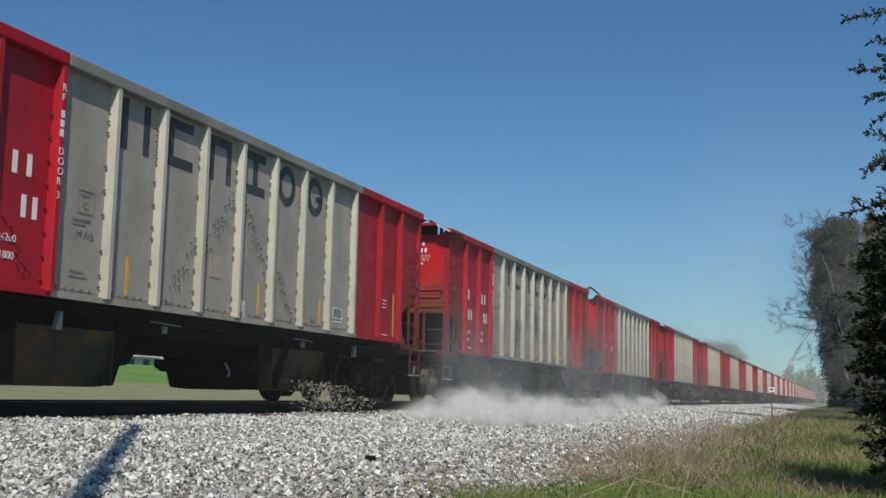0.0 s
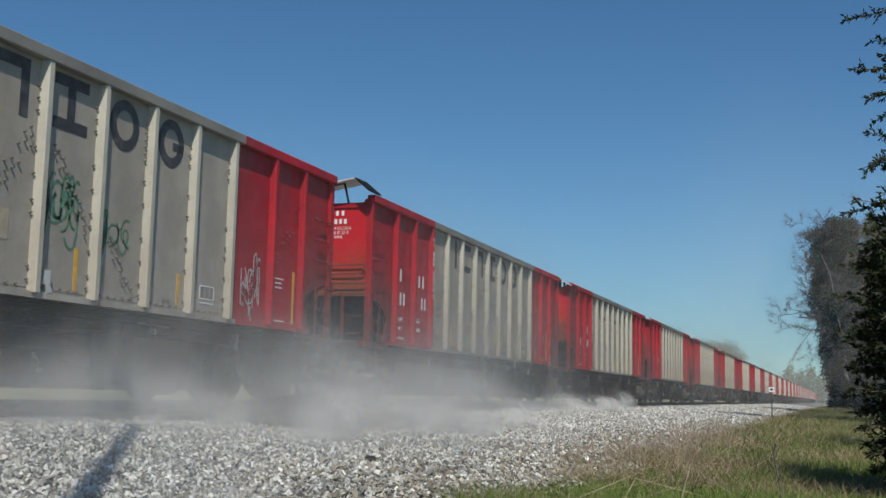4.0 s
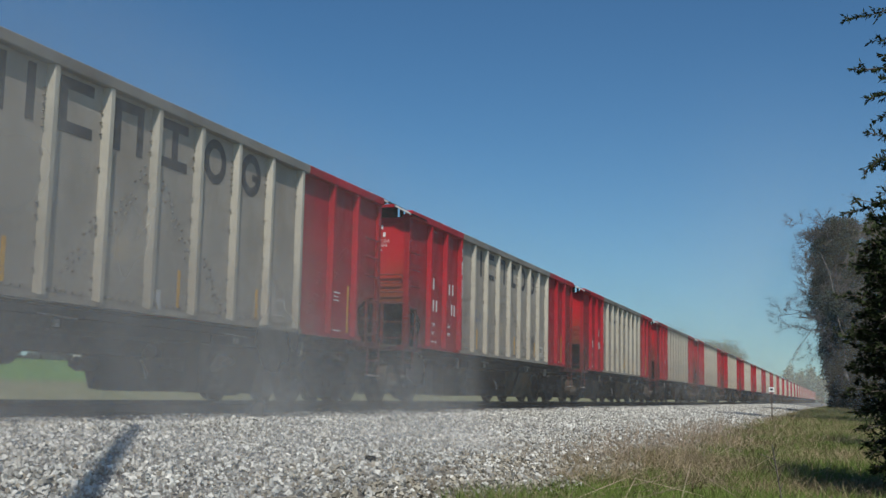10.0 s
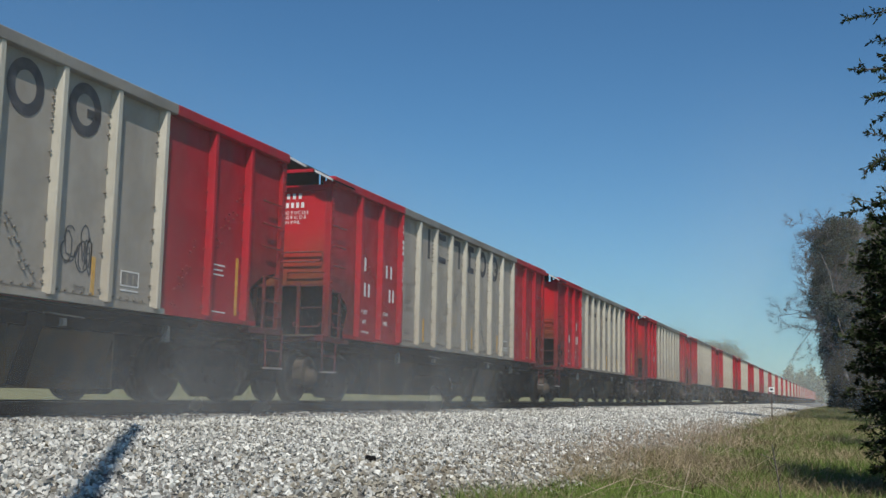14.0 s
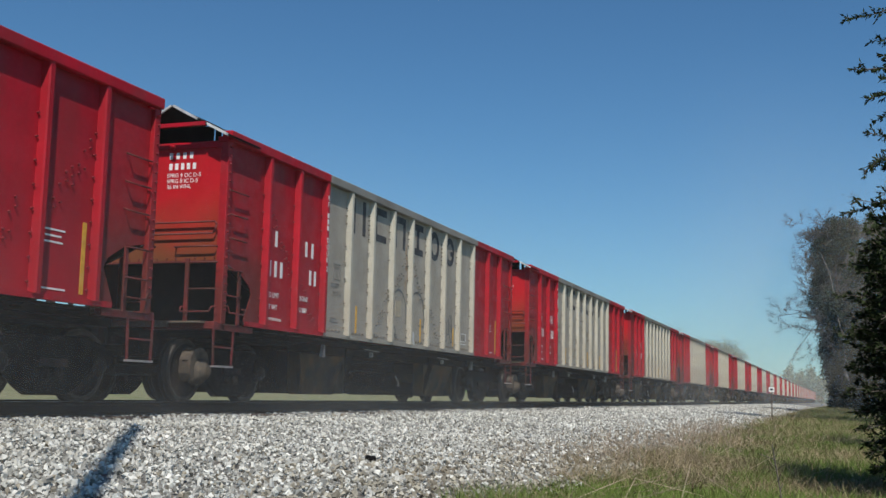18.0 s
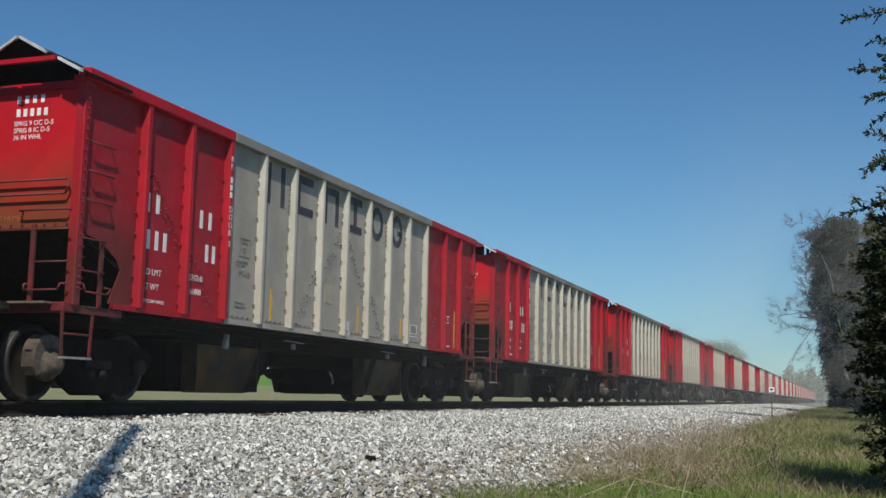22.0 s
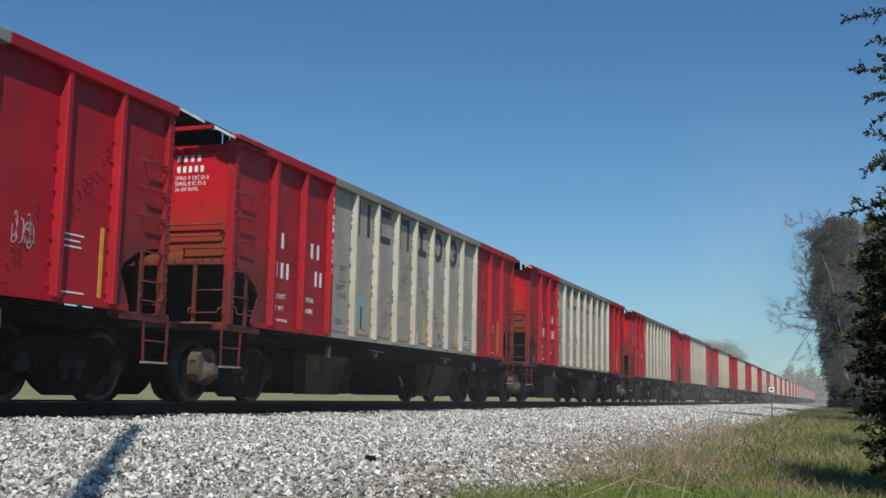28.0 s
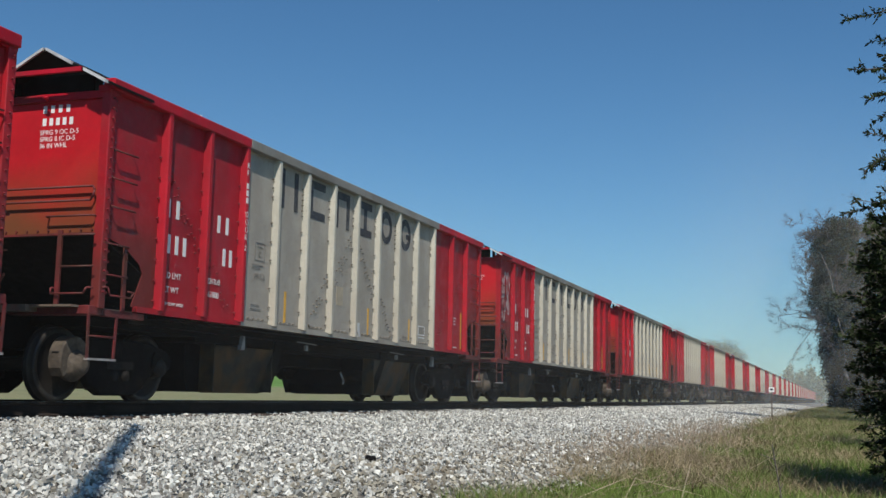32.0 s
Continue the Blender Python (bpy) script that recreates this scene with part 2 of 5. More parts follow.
def build_ground():
    xs = np.concatenate([np.linspace(-2500, -60, 12), np.linspace(-40, 60, 130), np.linspace(62, 160, 60), np.geomspace(170, 4500, 30)])
    ys = np.concatenate([-np.geomspace(2500, 12, 18), np.linspace(-10, 14, 110), np.linspace(14.6, 60, 40), np.geomspace(64, 3000, 24)])
    X, Y = np.meshgrid(xs, ys, indexing="ij")
    rough = np.array([[noise.noise(Vector((x * 0.9, y * 0.9, 0))) * 0.035 + noise.noise(Vector((x * 0.11, y * 0.11, 3))) * 0.05 for y in ys] for x in xs])
    keep = np.interp(np.abs(Y - TRACK_Y), [2.0, 6.5], [0.15, 1])
    Z = height(X, Y) + rough * keep
    v = np.stack([X, Y, Z], -1).reshape(-1, 3)
    n = len(ys)
    i, j = np.meshgrid(np.arange(len(xs) - 1), np.arange(n - 1), indexing="ij")
    a = (i * n + j).ravel()
    ob = new("ground", bare("ground", v, np.stack([a, a + n, a + n + 1, a + 1], 1), ground_material(), True))
    tagged(ob, "grassy verge, grey ballast bed and rising green field", "ground", kind="structure")


build_ground()


def rail_profile():
    half = [(0.0, 0.0), (0.028, 0.0), (0.036, -0.008), (0.036, -0.030), (0.014, -0.045), (0.010, -0.135), (0.030, -0.148), (0.070, -0.158), (0.070, -0.170), (0.0, -0.170)]
    return half[1:-1] + [(-y, z) for y, z in reversed(half[1:-1])]


def build_track():
    for side, name in ((-1, "near"), (1, "far")):
        s = Shape().prism([(TRACK_Y + side * 0.753 + y, z) for y, z in rail_profile()], -80, 900, axis="x")
        rail = tagged(new("rail", s.mesh("rail", RUST)), "long rusty steel rail with a polished running surface", "rail", "rails of the track", "structure")
        part("running_surface", Shape().box((-80, TRACK_Y + side * 0.753 - 0.024, 0.0), (900, TRACK_Y + side * 0.753 + 0.024, 0.0025)), STEEL, rail, "bright worn rail head")
    sleeper = Shape().box((-0.11, -1.3, -0.36), (0.11, 1.3, -0.172)).mesh("sleeper", WOOD, 0.012)
    for i in range(100):
        o = new("sleeper", sleeper)
        o.matrix_basis = pose(-8 + 0.53 * i + random.uniform(-0.02, 0.02), TRACK_Y + random.uniform(-0.04, 0.04), random.uniform(-0.012, 0.0), 0, 0, random.uniform(-1, 1))
        tagged(o, "dark weathered wooden sleeper bedded in ballast", "sleeper", "sleepers under the rails")


build_track()
STONE = mat("crushed_stone", (0.505, 0.498, 0.455), 0.9, vary=0.22, scale=14, dirt=(0.30, 0.275, 0.22), dirt_amount=0.25, dirt_scale=0.8, per_island=0.55, spec=0.3)
STONE1 = mat("loose_stone", (0.465, 0.475, 0.44), 0.9, vary=0.22, scale=14, per_object=0.4, spec=0.3)
OLDSTONE = mat("weathered_stone", (0.34, 0.315, 0.255), 0.9, vary=0.25, scale=14, dirt=(0.21, 0.165, 0.11), dirt_amount=0.4, dirt_scale=1.5, per_island=0.5, spec=0.3)


def rocks(pos, size, rng):
    """Angular stones, eight corners each, at the given places."""
    base = np.array([(x, y, z) for x in (-1, 1) for y in (-1, 1) for z in (-1, 1)], dtype=np.float32)
    quads = np.array([(0, 1, 3, 2), (4, 6, 7, 5), (0, 4, 5, 1), (2, 3, 7, 6), (0, 2, 6, 4), (1, 5, 7, 3)])
    tris = np.concatenate([quads[:, [0, 1, 2]], quads[:, [0, 2, 3]]])
    n = len(pos)
    v = base[None] * rng.uniform(0.35, 1.0, (n, 8, 3)) * rng.uniform(0.38, 1.2, (n, 1, 3))
    q = rng.normal(size=(n, 4))
    q /= np.linalg.norm(q, axis=1, keepdims=True)
    w, x, y, z = q.T
    R = np.stack([1 - 2 * (y * y + z * z), 2 * (x * y - z * w), 2 * (x * z + y * w), 2 * (x * y + z * w), 1 - 2 * (x * x + z * z), 2 * (y * z - x * w),
                  2 * (x * z - y * w), 2 * (y * z + x * w), 1 - 2 * (x * x + y * y)], 1).reshape(n, 3, 3)
    v = np.einsum("nij,nkj->nki", R, v) * (size * 0.62)[:, None, None] + pos[:, None, :]
    f = tris[None] + (np.arange(n) * 8)[:, None, None]
    return v.reshape(-1, 3), f.reshape(-1, 3)


def build_ballast():
    rng = np.random.default_rng(4)
    strips = [(3.5, 17, 2.2, 9.1, 390, 0.0335), (17, 34, 1.9, 9.1, 210, 0.038), (34, 75, 2.0, 9.1, 70, 0.055), (75, 170, 2.2, 9.1, 18, 0.09)]
    for x0, x1, y0, y1, dens, r in strips:
        n = int((x1 - x0) * (y1 - y0) * dens)
        x, y = rng.uniform(x0, x1, n), rng.uniform(y0, y1, n)
        edge = 2.5 + 0.35 * np.sin(x * 0.9) + 0.25 * np.sin(x * 2.3 + 1)
        ok = (y > edge + rng.exponential(0.25, n) - 0.3) & ~((y > 8.95) & (y < 9.15))
        x, y = x[ok], y[ok]
        size = r * rng.uniform(0.65, 1.45, len(x))
        z = height(x, y) + rng.uniform(-0.015, 0.06, len(x)) + 0.02 * np.sin(x * 1.7) * np.sin(y * 2.1)
        old = rng.random(len(x)) < np.interp(y, [2.4, 4.2, 5.4], [0.85, 0.20, 0.03])
        for pick, m, lab in ((~old, STONE, "pale grey crushed stone ballast along the track"), (old, OLDSTONE, "brownish weathered stones at the ballast's foot")):
            p = np.stack([x, y, z], 1)[pick]
            v, f = rocks(p, size[pick], rng)
            tagged(new("ballast", bare("ballast", v, f, m)), lab, "ballast", kind="stuff")
    # between and beyond the rails
    n = 26000
    x, y = rng.uniform(3, 60, n), rng.uniform(9.12, 12.9, n)
    ok = np.abs(y - TRACK_Y - 0.753) > 0.09
    p = np.stack([x, y, height(x, y) + rng.uniform(-0.01, 0.05, n)], 1)[ok]
    v, f = rocks(p, 0.036 * rng.uniform(0.7, 1.4, len(p)), rng)
    tagged(new("ballast", bare("ballast", v, f, STONE)), "grey crushed stone between the rails", "ballast", kind="stuff")

    # the nearest loose stones, one by one
    kinds = []
    for i in range(12):
        v, f = rocks(np.zeros((1, 3)), np.array([0.034]), rng)
        kinds.append(bare("stone", v, f, STONE1))
    bed = tagged(new("loose_stones"), "scattered loose pale stones lying on the ballast shoulder", "stones")
    for i in range(300):
        x, y = rng.uniform(5.2, 7.6), rng.uniform(3.6, 5.6)
        o = new("stone", kinds[i % 12])
        o.parent = bed
        o.matrix_basis = pose(x, y, float(height(x, y)) + 0.036, *rng.uniform(0, 360, 3)) @ Matrix.Scale(rng.uniform(0.7, 1.25), 4)


build_ballast()


# ---- the train ----
P = 1.032                      # stake to stake
CAR_A, CAR_Z = -3.36, 11.62    # body ends
MID = (CAR_A + CAR_Z) / 2
SKIN, OUT = 1.47, 1.57         # side sheet and stake faces, from the middle
GREY_A, GREY_Z = 0.0, 8.42     # the grey field
WIDER = 0.22                   # the first rear red panel is this much wider


def flip(ob, parent, name=None):
    """The part once more on the other side of the car (half a turn about its middle)."""
    m = Matrix.Translation((MID, 0, 0)) @ Matrix.Rotation(math.pi, 4, "Z") @ Matrix.Translation((-MID, 0, 0))
    return again(name or ob.name.split(".")[0], ob, parent, m @ ob.matrix_basis)


def side(car, sign, full):
    """One side: panels between stakes, stakes, top chord, side sill. sign -1 is y < 0."""
    def ys(a, b):
        return tuple(sorted((sign * a, sign * b)))
    ya, yb = ys(SKIN - 0.012, SKIN)
    red = Shape().box((0, ya, 1.2), (P, yb, 3.81)).mesh("panel", RED)
    grey = Shape().box((0, ya, 1.2), (P, yb, 3.81)).mesh("panel", GREY)
    wide = Shape().box((0, ya, 1.2), (P + WIDER, yb, 3.81)).mesh("panel", RED)
    for k in range(-2, 10):
        part("panel", grey if 0 <= k < 8 else (wide if k == 8 else red), None, car).location = (k * P + (WIDER if k > 8 else 0), 0, 0)
    a = Shape().prism([(CAR_A, 3.81), (-2 * P, 3.81), (-2 * P, 1.2), (-2.66, 1.2), (-2.45, 1.62), (-2.52, 1.74), (-2.86, 1.93), (CAR_A, 2.02)], ya, yb)
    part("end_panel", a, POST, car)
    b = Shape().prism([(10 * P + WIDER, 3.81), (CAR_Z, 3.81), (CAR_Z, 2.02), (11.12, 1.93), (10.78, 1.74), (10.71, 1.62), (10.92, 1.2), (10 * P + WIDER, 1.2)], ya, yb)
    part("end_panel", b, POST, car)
    ya, yb = ys(SKIN, OUT)
    # hat-shaped stake: flange, web, face
    hat = lambda mt: Shape().prism([(-0.115, sign * SKIN), (-0.095, sign * (OUT - 0.02)), (-0.08, sign * OUT), (-0.010, sign * OUT), (0.0, sign * (OUT - 0.015)), (0.015, sign * SKIN)], 1.19, 3.82, axis="z").mesh("stake", mt)
    reds, creams = hat(RED), hat(CREAM)
    for k in range(-2, 11):
        part("stake", creams if 0 < k <= 8 else reds, None, car).location = (k * P + (WIDER if k > 8 else 0), 0, 0)
    ya, yb = ys(SKIN - 0.06, OUT + 0.012)
    za, zb = ys(SKIN - 0.02, OUT - 0.05)
    for x0, x1, m in ((CAR_A - 0.03, GREY_A, RED), (GREY_A, GREY_Z, GREY), (GREY_Z, CAR_Z + 0.03, RED)):
        part("top_chord", Shape().box((x0, ya, 3.80), (x1, yb, 3.945)), CHORD if m is GREY else m, car, bevel=0.012)
        lo, hi = max(x0, -2.6), min(x1, 10.85)
        part("side_sill", Shape().box((lo, za, 1.135), (hi, zb, 1.205)), m, car)
    part("side_sill", Shape().box((CAR_A + 0.9, ys(1.12, 1.30)[0], 1.0), (CAR_Z - 0.9, ys(1.12, 1.30)[1], 1.134)), BLACK, car, "black lower side sill")
    if full:
        # hanging door brackets under the sill
        bracket = Shape().prism([(-0.015, 1.0), (0.03, 1.0), (0.035, 0.79), (-0.085, 0.79)], *ys(1.30, 1.36)).mesh("bracket", BRACKET)
        for x in (0.40, 8.78):
            part("bracket", bracket, None, car).location = (x, 0, 0)
        for x in (2.56, 6.66):
            part("door_lever", Shape().rod((x - 0.36, sign * 1.34, 1.005), (x + 0.36, sign * 1.34, 0.985), 0.009).box((x - 0.035, ys(1.30, 1.35)[0], 0.87), (x + 0.035, ys(1.30, 1.35)[1], 0.96)), BRACKET, car)


def bolts_of_flange():
    s = Shape()
    for i in range(18):
        y = -1.36 + 0.16 * i
        s.rod((CAR_A - 0.02, y, 2.075), (CAR_A, y, 2.075), 0.014, n=6)
    return s.mesh("bolt_row", RUSTY)


def step_mesh(A, s):
    """A hanging corner step: two flat straps, two rungs, the lower one worn bare."""
    sh = Shape()
    for x0, x1 in ((A - 0.15, A - 0.13), (A + 0.40, A + 0.37)):
        sh.prism([(x0 - 0.024, 1.06), (x0 + 0.024, 1.06), (x1 + 0.022, 0.52), (x1 - 0.022, 0.52)], s * 1.49 - 0.006, s * 1.49 + 0.006)
    sh.rod((A - 0.13, s * 1.49, 0.79), (A + 0.38, s * 1.49, 0.79), 0.012)
    sh.box((A - 0.15, s * 1.49 - 0.03, 0.505), (A + 0.39, s * 1.49 + 0.03, 0.53))
    me = sh.mesh("step", RUSTY)
    me.materials.append(mat_step)
    for q in me.polygons:
        if q.center.z < 0.535:
            q.material_index = 1
    return me


def car_end(car, full):
    """The forward end (towards -x): end sheet, slope, ladders, platform, steps, hood, coupler. Returned for turning."""
    A = CAR_A
    made = []
    def p(*a, **k):
        made.append(part(*a, **k))
        return made[-1]
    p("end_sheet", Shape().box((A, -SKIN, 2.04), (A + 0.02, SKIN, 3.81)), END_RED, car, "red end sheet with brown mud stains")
    p("sheet_flange", Shape().box((A - 0.025, -SKIN, 2.015), (A + 0.05, SKIN, 2.042)), RUSTY, car)
    p("slope_sheet", Shape().prism([(A + 0.02, 2.02), (A + 0.05, 2.02), (A + 2.3, 1.05), (A + 2.27, 1.02)], -SKIN + 0.02, SKIN - 0.02), BLACK, car)
    for s in (-1, 1):
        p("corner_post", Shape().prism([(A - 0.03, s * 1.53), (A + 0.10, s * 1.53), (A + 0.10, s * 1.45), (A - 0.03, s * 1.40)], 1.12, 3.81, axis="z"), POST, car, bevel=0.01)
    if not full:
        return made
    p("grab_iron", Shape().pipe([(A, 1.42, 2.60), (A - 0.07, 1.40, 2.60), (A - 0.07, -1.38, 2.60), (A - 0.08, -1.42, 2.55), (A - 0.07, -1.36, 2.43), (A - 0.07, 1.40, 2.43), (A, 1.42, 2.43)], 0.014), RUSTY, car, "long bent end handrail")
    for s in (-1, 1):
        p("grab_iron", Shape().pipe([(A, s * 0.72, 2.24), (A - 0.09, s * 0.74, 2.24), (A - 0.09, s * 1.40, 2.24), (A, s * 1.43, 2.24)], 0.013), RUSTY, car)
    tagged(p("bolt_row", bolts_of_flange(), None, car), kind="stuff")
    p("end_sill", Shape().box((A - 0.16, -1.50, 1.04), (A + 0.10, 1.50, 1.15)), RUSTY, car, bevel=0.01)
    p("platform", Shape().box((A - 0.30, -1.35, 1.125), (A + 0.9, 1.35, 1.15)).box((A - 0.36, -0.75, 1.07), (A - 0.16, 0.75, 1.15)), mat_platform, car, "dusty end platform")
    for s in (-1, 1):
        p("side_platform", Shape().box((A + 0.1, s * 1.45 - 0.05, 1.04), (A + 0.95, s * 1.45 + 0.05, 1.12)), RUSTY, car)
    for s in (-1, 1):
        stile = Shape().box((A - 0.13, s * 0.99 - 0.03, 1.12), (A - 0.10, s * 0.99 + 0.03, 2.06))
        p("ladder_stile", stile, RUSTY, car)
        p("ladder_stile", Shape().box((A + 0.47, s * 1.49 - 0.015, 1.1), (A + 0.53, s * 1.49 + 0.015, 1.93)), RUSTY, car)
        for z in (2.0, 1.62):
            p("rung", Shape().rod((A - 0.12, s * 0.97, z), (A - 0.12, s * 1.49, z), 0.012), RUSTY, car)
            p("rung", Shape().rod((A, s * 1.52, z - 0.08), (A + 0.53, s * 1.52, z - 0.08), 0.012), RUSTY, car)
        p("rung", Shape().pipe([(A - 0.10, s * 0.95, 1.36), (A - 0.16, s * 0.93, 1.36), (A - 0.16, s * 0.93, 1.29), (A - 0.16, s * 1.40, 1.29), (A - 0.16, s * 1.44, 1.36), (A - 0.10, s * 1.49, 1.36)], 0.012), RUSTY, car)
        p("rung", Shape().pipe([(A + 0.02, s * 1.54, 1.38), (A + 0.10, s * 1.56, 1.38), (A + 0.14, s * 1.56, 1.29), (A + 0.56, s * 1.56, 1.29), (A + 0.62, s * 1.56, 1.36), (A + 0.53, s * 1.53, 1.37)], 0.012), RUSTY, car)
        p("step", step_mesh(A, s), None, car, "rusty red corner step with a worn bright tread")
        for z in (3.1, 2.75, 2.4):
            p("grab_iron", Shape().pipe([(A + 0.14, s * SKIN, z), (A + 0.14, s * (OUT - 0.02), z - 0.03), (A + 0.58, s * (OUT - 0.02), z - 0.03), (A + 0.58, s * SKIN, z)], 0.012), RUSTY, car)
        p("rail_post", Shape().box((A - 0.05, s * 1.36, 3.77), (A + 0.20, s * 1.52, 3.86)), RED, car, bevel=0.008)
    # peaked hood over the end, off the middle, jutting out over the coupling
    h0, h1, hy = A - 0.26, A + 0.75, -0.70
    p("hood", Shape().prism([(hy - 0.92, 3.85), (hy, 4.31), (hy + 0.92, 3.85), (hy + 0.92, 3.82), (hy, 4.275), (hy - 0.92, 3.82)], h0, h1, axis="x"), BLACK, car, "peaked end hood")
    for s in (-1, 1):
        p("hood_edge", Shape().prism([(hy + s * 0.42, 4.11), (hy + s * 0.02, 4.32), (hy + s * 0.02, 4.285), (hy + s * 0.42, 4.07)], h0 - 0.03, h0 + 0.03, axis="x"), HOODW, car, "pale bent edge strip")
        p("hood_edge", Shape().prism([(hy + s * 0.93, 3.85), (hy + s * 0.60, 4.02), (hy + s * 0.60, 3.98), (hy + s * 0.93, 3.81)], h0 - 0.03, h0 + 0.03, axis="x"), HOODW, car, "pale bent edge strip")
        p("hood_leg", Shape().box((A - 0.02, hy + s * 0.62 - 0.03, 3.7), (A + 0.05, hy + s * 0.62 + 0.03, 3.99)), BLACK, car)
    p("tie_bar", Shape().box((h0 - 0.02, hy - 0.56, 3.985), (h0 + 0.03, hy + 0.56, 4.04)), RED, car)
    p("hood_bulkhead", Shape().box((A + 0.06, hy - 0.50, 3.75), (A + 0.10, hy + 0.62, 4.05)), BLACK, car)
    p("lamp_bracket", Shape().pipe([(A, hy + 0.1, 3.72), (A - 0.12, hy + 0.1, 3.74), (A - 0.13, hy + 0.02, 3.72)], 0.02), RED, car)
    p("end_beam", Shape().box((A - 0.03, -1.44, 3.70), (A + 0.10, 1.44, 3.80)), RED, car, bevel=0.008)
    # coupler and hoses
    p("coupler", Shape().box((-4.05, -0.09, 0.80), (A + 0.1, 0.09, 0.96)).prism([(-4.05, -0.12), (-4.05, 0.14), (-4.20, 0.16), (-4.255, 0.06), (-4.18, 0.0), (-4.255, -0.04), (-4.20, -0.16)], 0.75, 1.02, axis="z"), WHEEL, car, bevel=0.012)
    p("brake_hose", Shape().pipe([(A - 0.1, 0.35, 0.95), (A - 0.35, 0.33, 0.6), (A - 0.62, 0.18, 0.42), (-4.18, 0.05, 0.5)], 0.022), BLACK, car)
    return made


def wheel_mesh():
    s = Shape()
    for sg in (-1, 1):
        prof = [(0.09, 0.075), (0.18, 0.055), (0.34, 0.02), (0.385, 0.065), (0.45, 0.07), (0.457, 0.05), (0.46, -0.03), (0.485, -0.045), (0.485, -0.07), (0.38, -0.07), (0.33, -0.03), (0.16, -0.04), (0.09, -0.075)]
        s.lathe([(r, sg * y) for r, y in prof], sg * 0.755, 32)
        s.lathe([(0.075, sg * 0.05), (0.075, sg * 0.30)], sg * 0.78, 12)
    s.lathe([(0.085, -0.75), (0.085, 0.75)], 0, 12)
    me = s.mesh("wheelset", WHEEL)
    # bright worn tread and dusty rim
    me.materials.append(TREAD)
    for q in me.polygons:
        if 0.395 < math.hypot(q.center.x, q.center.z) < 0.464:
            q.material_index = 1
    return me


def truck(car, x):
    tr = part("truck", Shape().box((-0.22, -1.0, 0.45), (0.22, 1.0, 0.78)).box((-0.15, -0.3, 0.78), (0.15, 0.3, 0.95)), BLACK, car, bevel=0.02)
    tr.location = (x, 0, 0)
    frame_outline = [(-1.18, 0.62), (-1.05, 0.70), (-0.6, 0.80), (0.6, 0.80), (1.05, 0.70), (1.18, 0.62), (1.18, 0.46), (1.05, 0.40), (0.74, 0.36), (0.54, 0.19), (0.34, 0.085), (-0.34, 0.085), (-0.54, 0.19), (-0.74, 0.36), (-1.05, 0.40), (-1.18, 0.46)]
    for s in (-1, 1):
        y0, y1 = sorted((s * 0.93, s * 1.07))
        fr = part("side_frame", Shape().prism(frame_outline, y0, y1), BLACK, tr, bevel=0.02)
        part("spring_nest", Shape().lathe([(0.07, -0.1), (0.07, 0.1)], s * 1.0, 10, x=-0.12, z=0.34).lathe([(0.07, -0.1), (0.07, 0.1)], s * 1.0, 10, x=0.12, z=0.34).box((-0.26, min(s * 0.9, s * 1.1), 0.42), (0.26, max(s * 0.9, s * 1.1), 0.52)), WHEEL, tr)
        for wx in (-0.889, 0.889):
            lead = x < 0 and wx < 0
            cap = [(0.20, 0.09), (0.215, 0.02), (0.20, -0.03), (0.17, -0.045), (0.168, -0.075), (0.145, -0.085), (0.143, -0.115), (0.115, -0.125), (0.11, -0.15), (0.06, -0.165), (0.03, -0.168)] if lead else [(0.125, 0.09), (0.125, -0.04), (0.10, -0.075), (0.05, -0.08)]
            part("bearing", Shape().lathe([(r, -s * q) for r, q in cap], s * 1.05, 20, x=wx, z=0.457), BEARING_PALE if lead else BEARING, tr, "dusty axle bearing, paled as if sunlit" if lead else "dark axle bearing")
            dome = [(0.27 * math.cos(math.pi * i / 10) - 0.03, 0.04 + 0.30 * math.sin(math.pi * i / 10) ** 0.8) for i in range(11)] + [(-0.29, -0.05), (-0.22, -0.16), (-0.13, -0.10), (0.10, -0.02)]
            outline = dome if lead else [(-0.19, 0), (-0.18, 0.14), (-0.12, 0.22), (0.12, 0.22), (0.18, 0.14), (0.19, 0)]
            part("adapter", Shape().prism([(wx + q, 0.46 + r) for q, r in outline], min(s * 0.90, s * 1.09), max(s * 0.90, s * 1.09)), BEARING_PALE if lead else BLACK, tr, bevel=0.014 if lead else 0.0)
    for wx in (-0.889, 0.889):
        w = part("wheelset", WHEEL_MESH, None, tr, "steel wheelset with worn bright treads")
        w.location = (wx, 0, 0.457)


WHEEL_MESH = wheel_mesh()


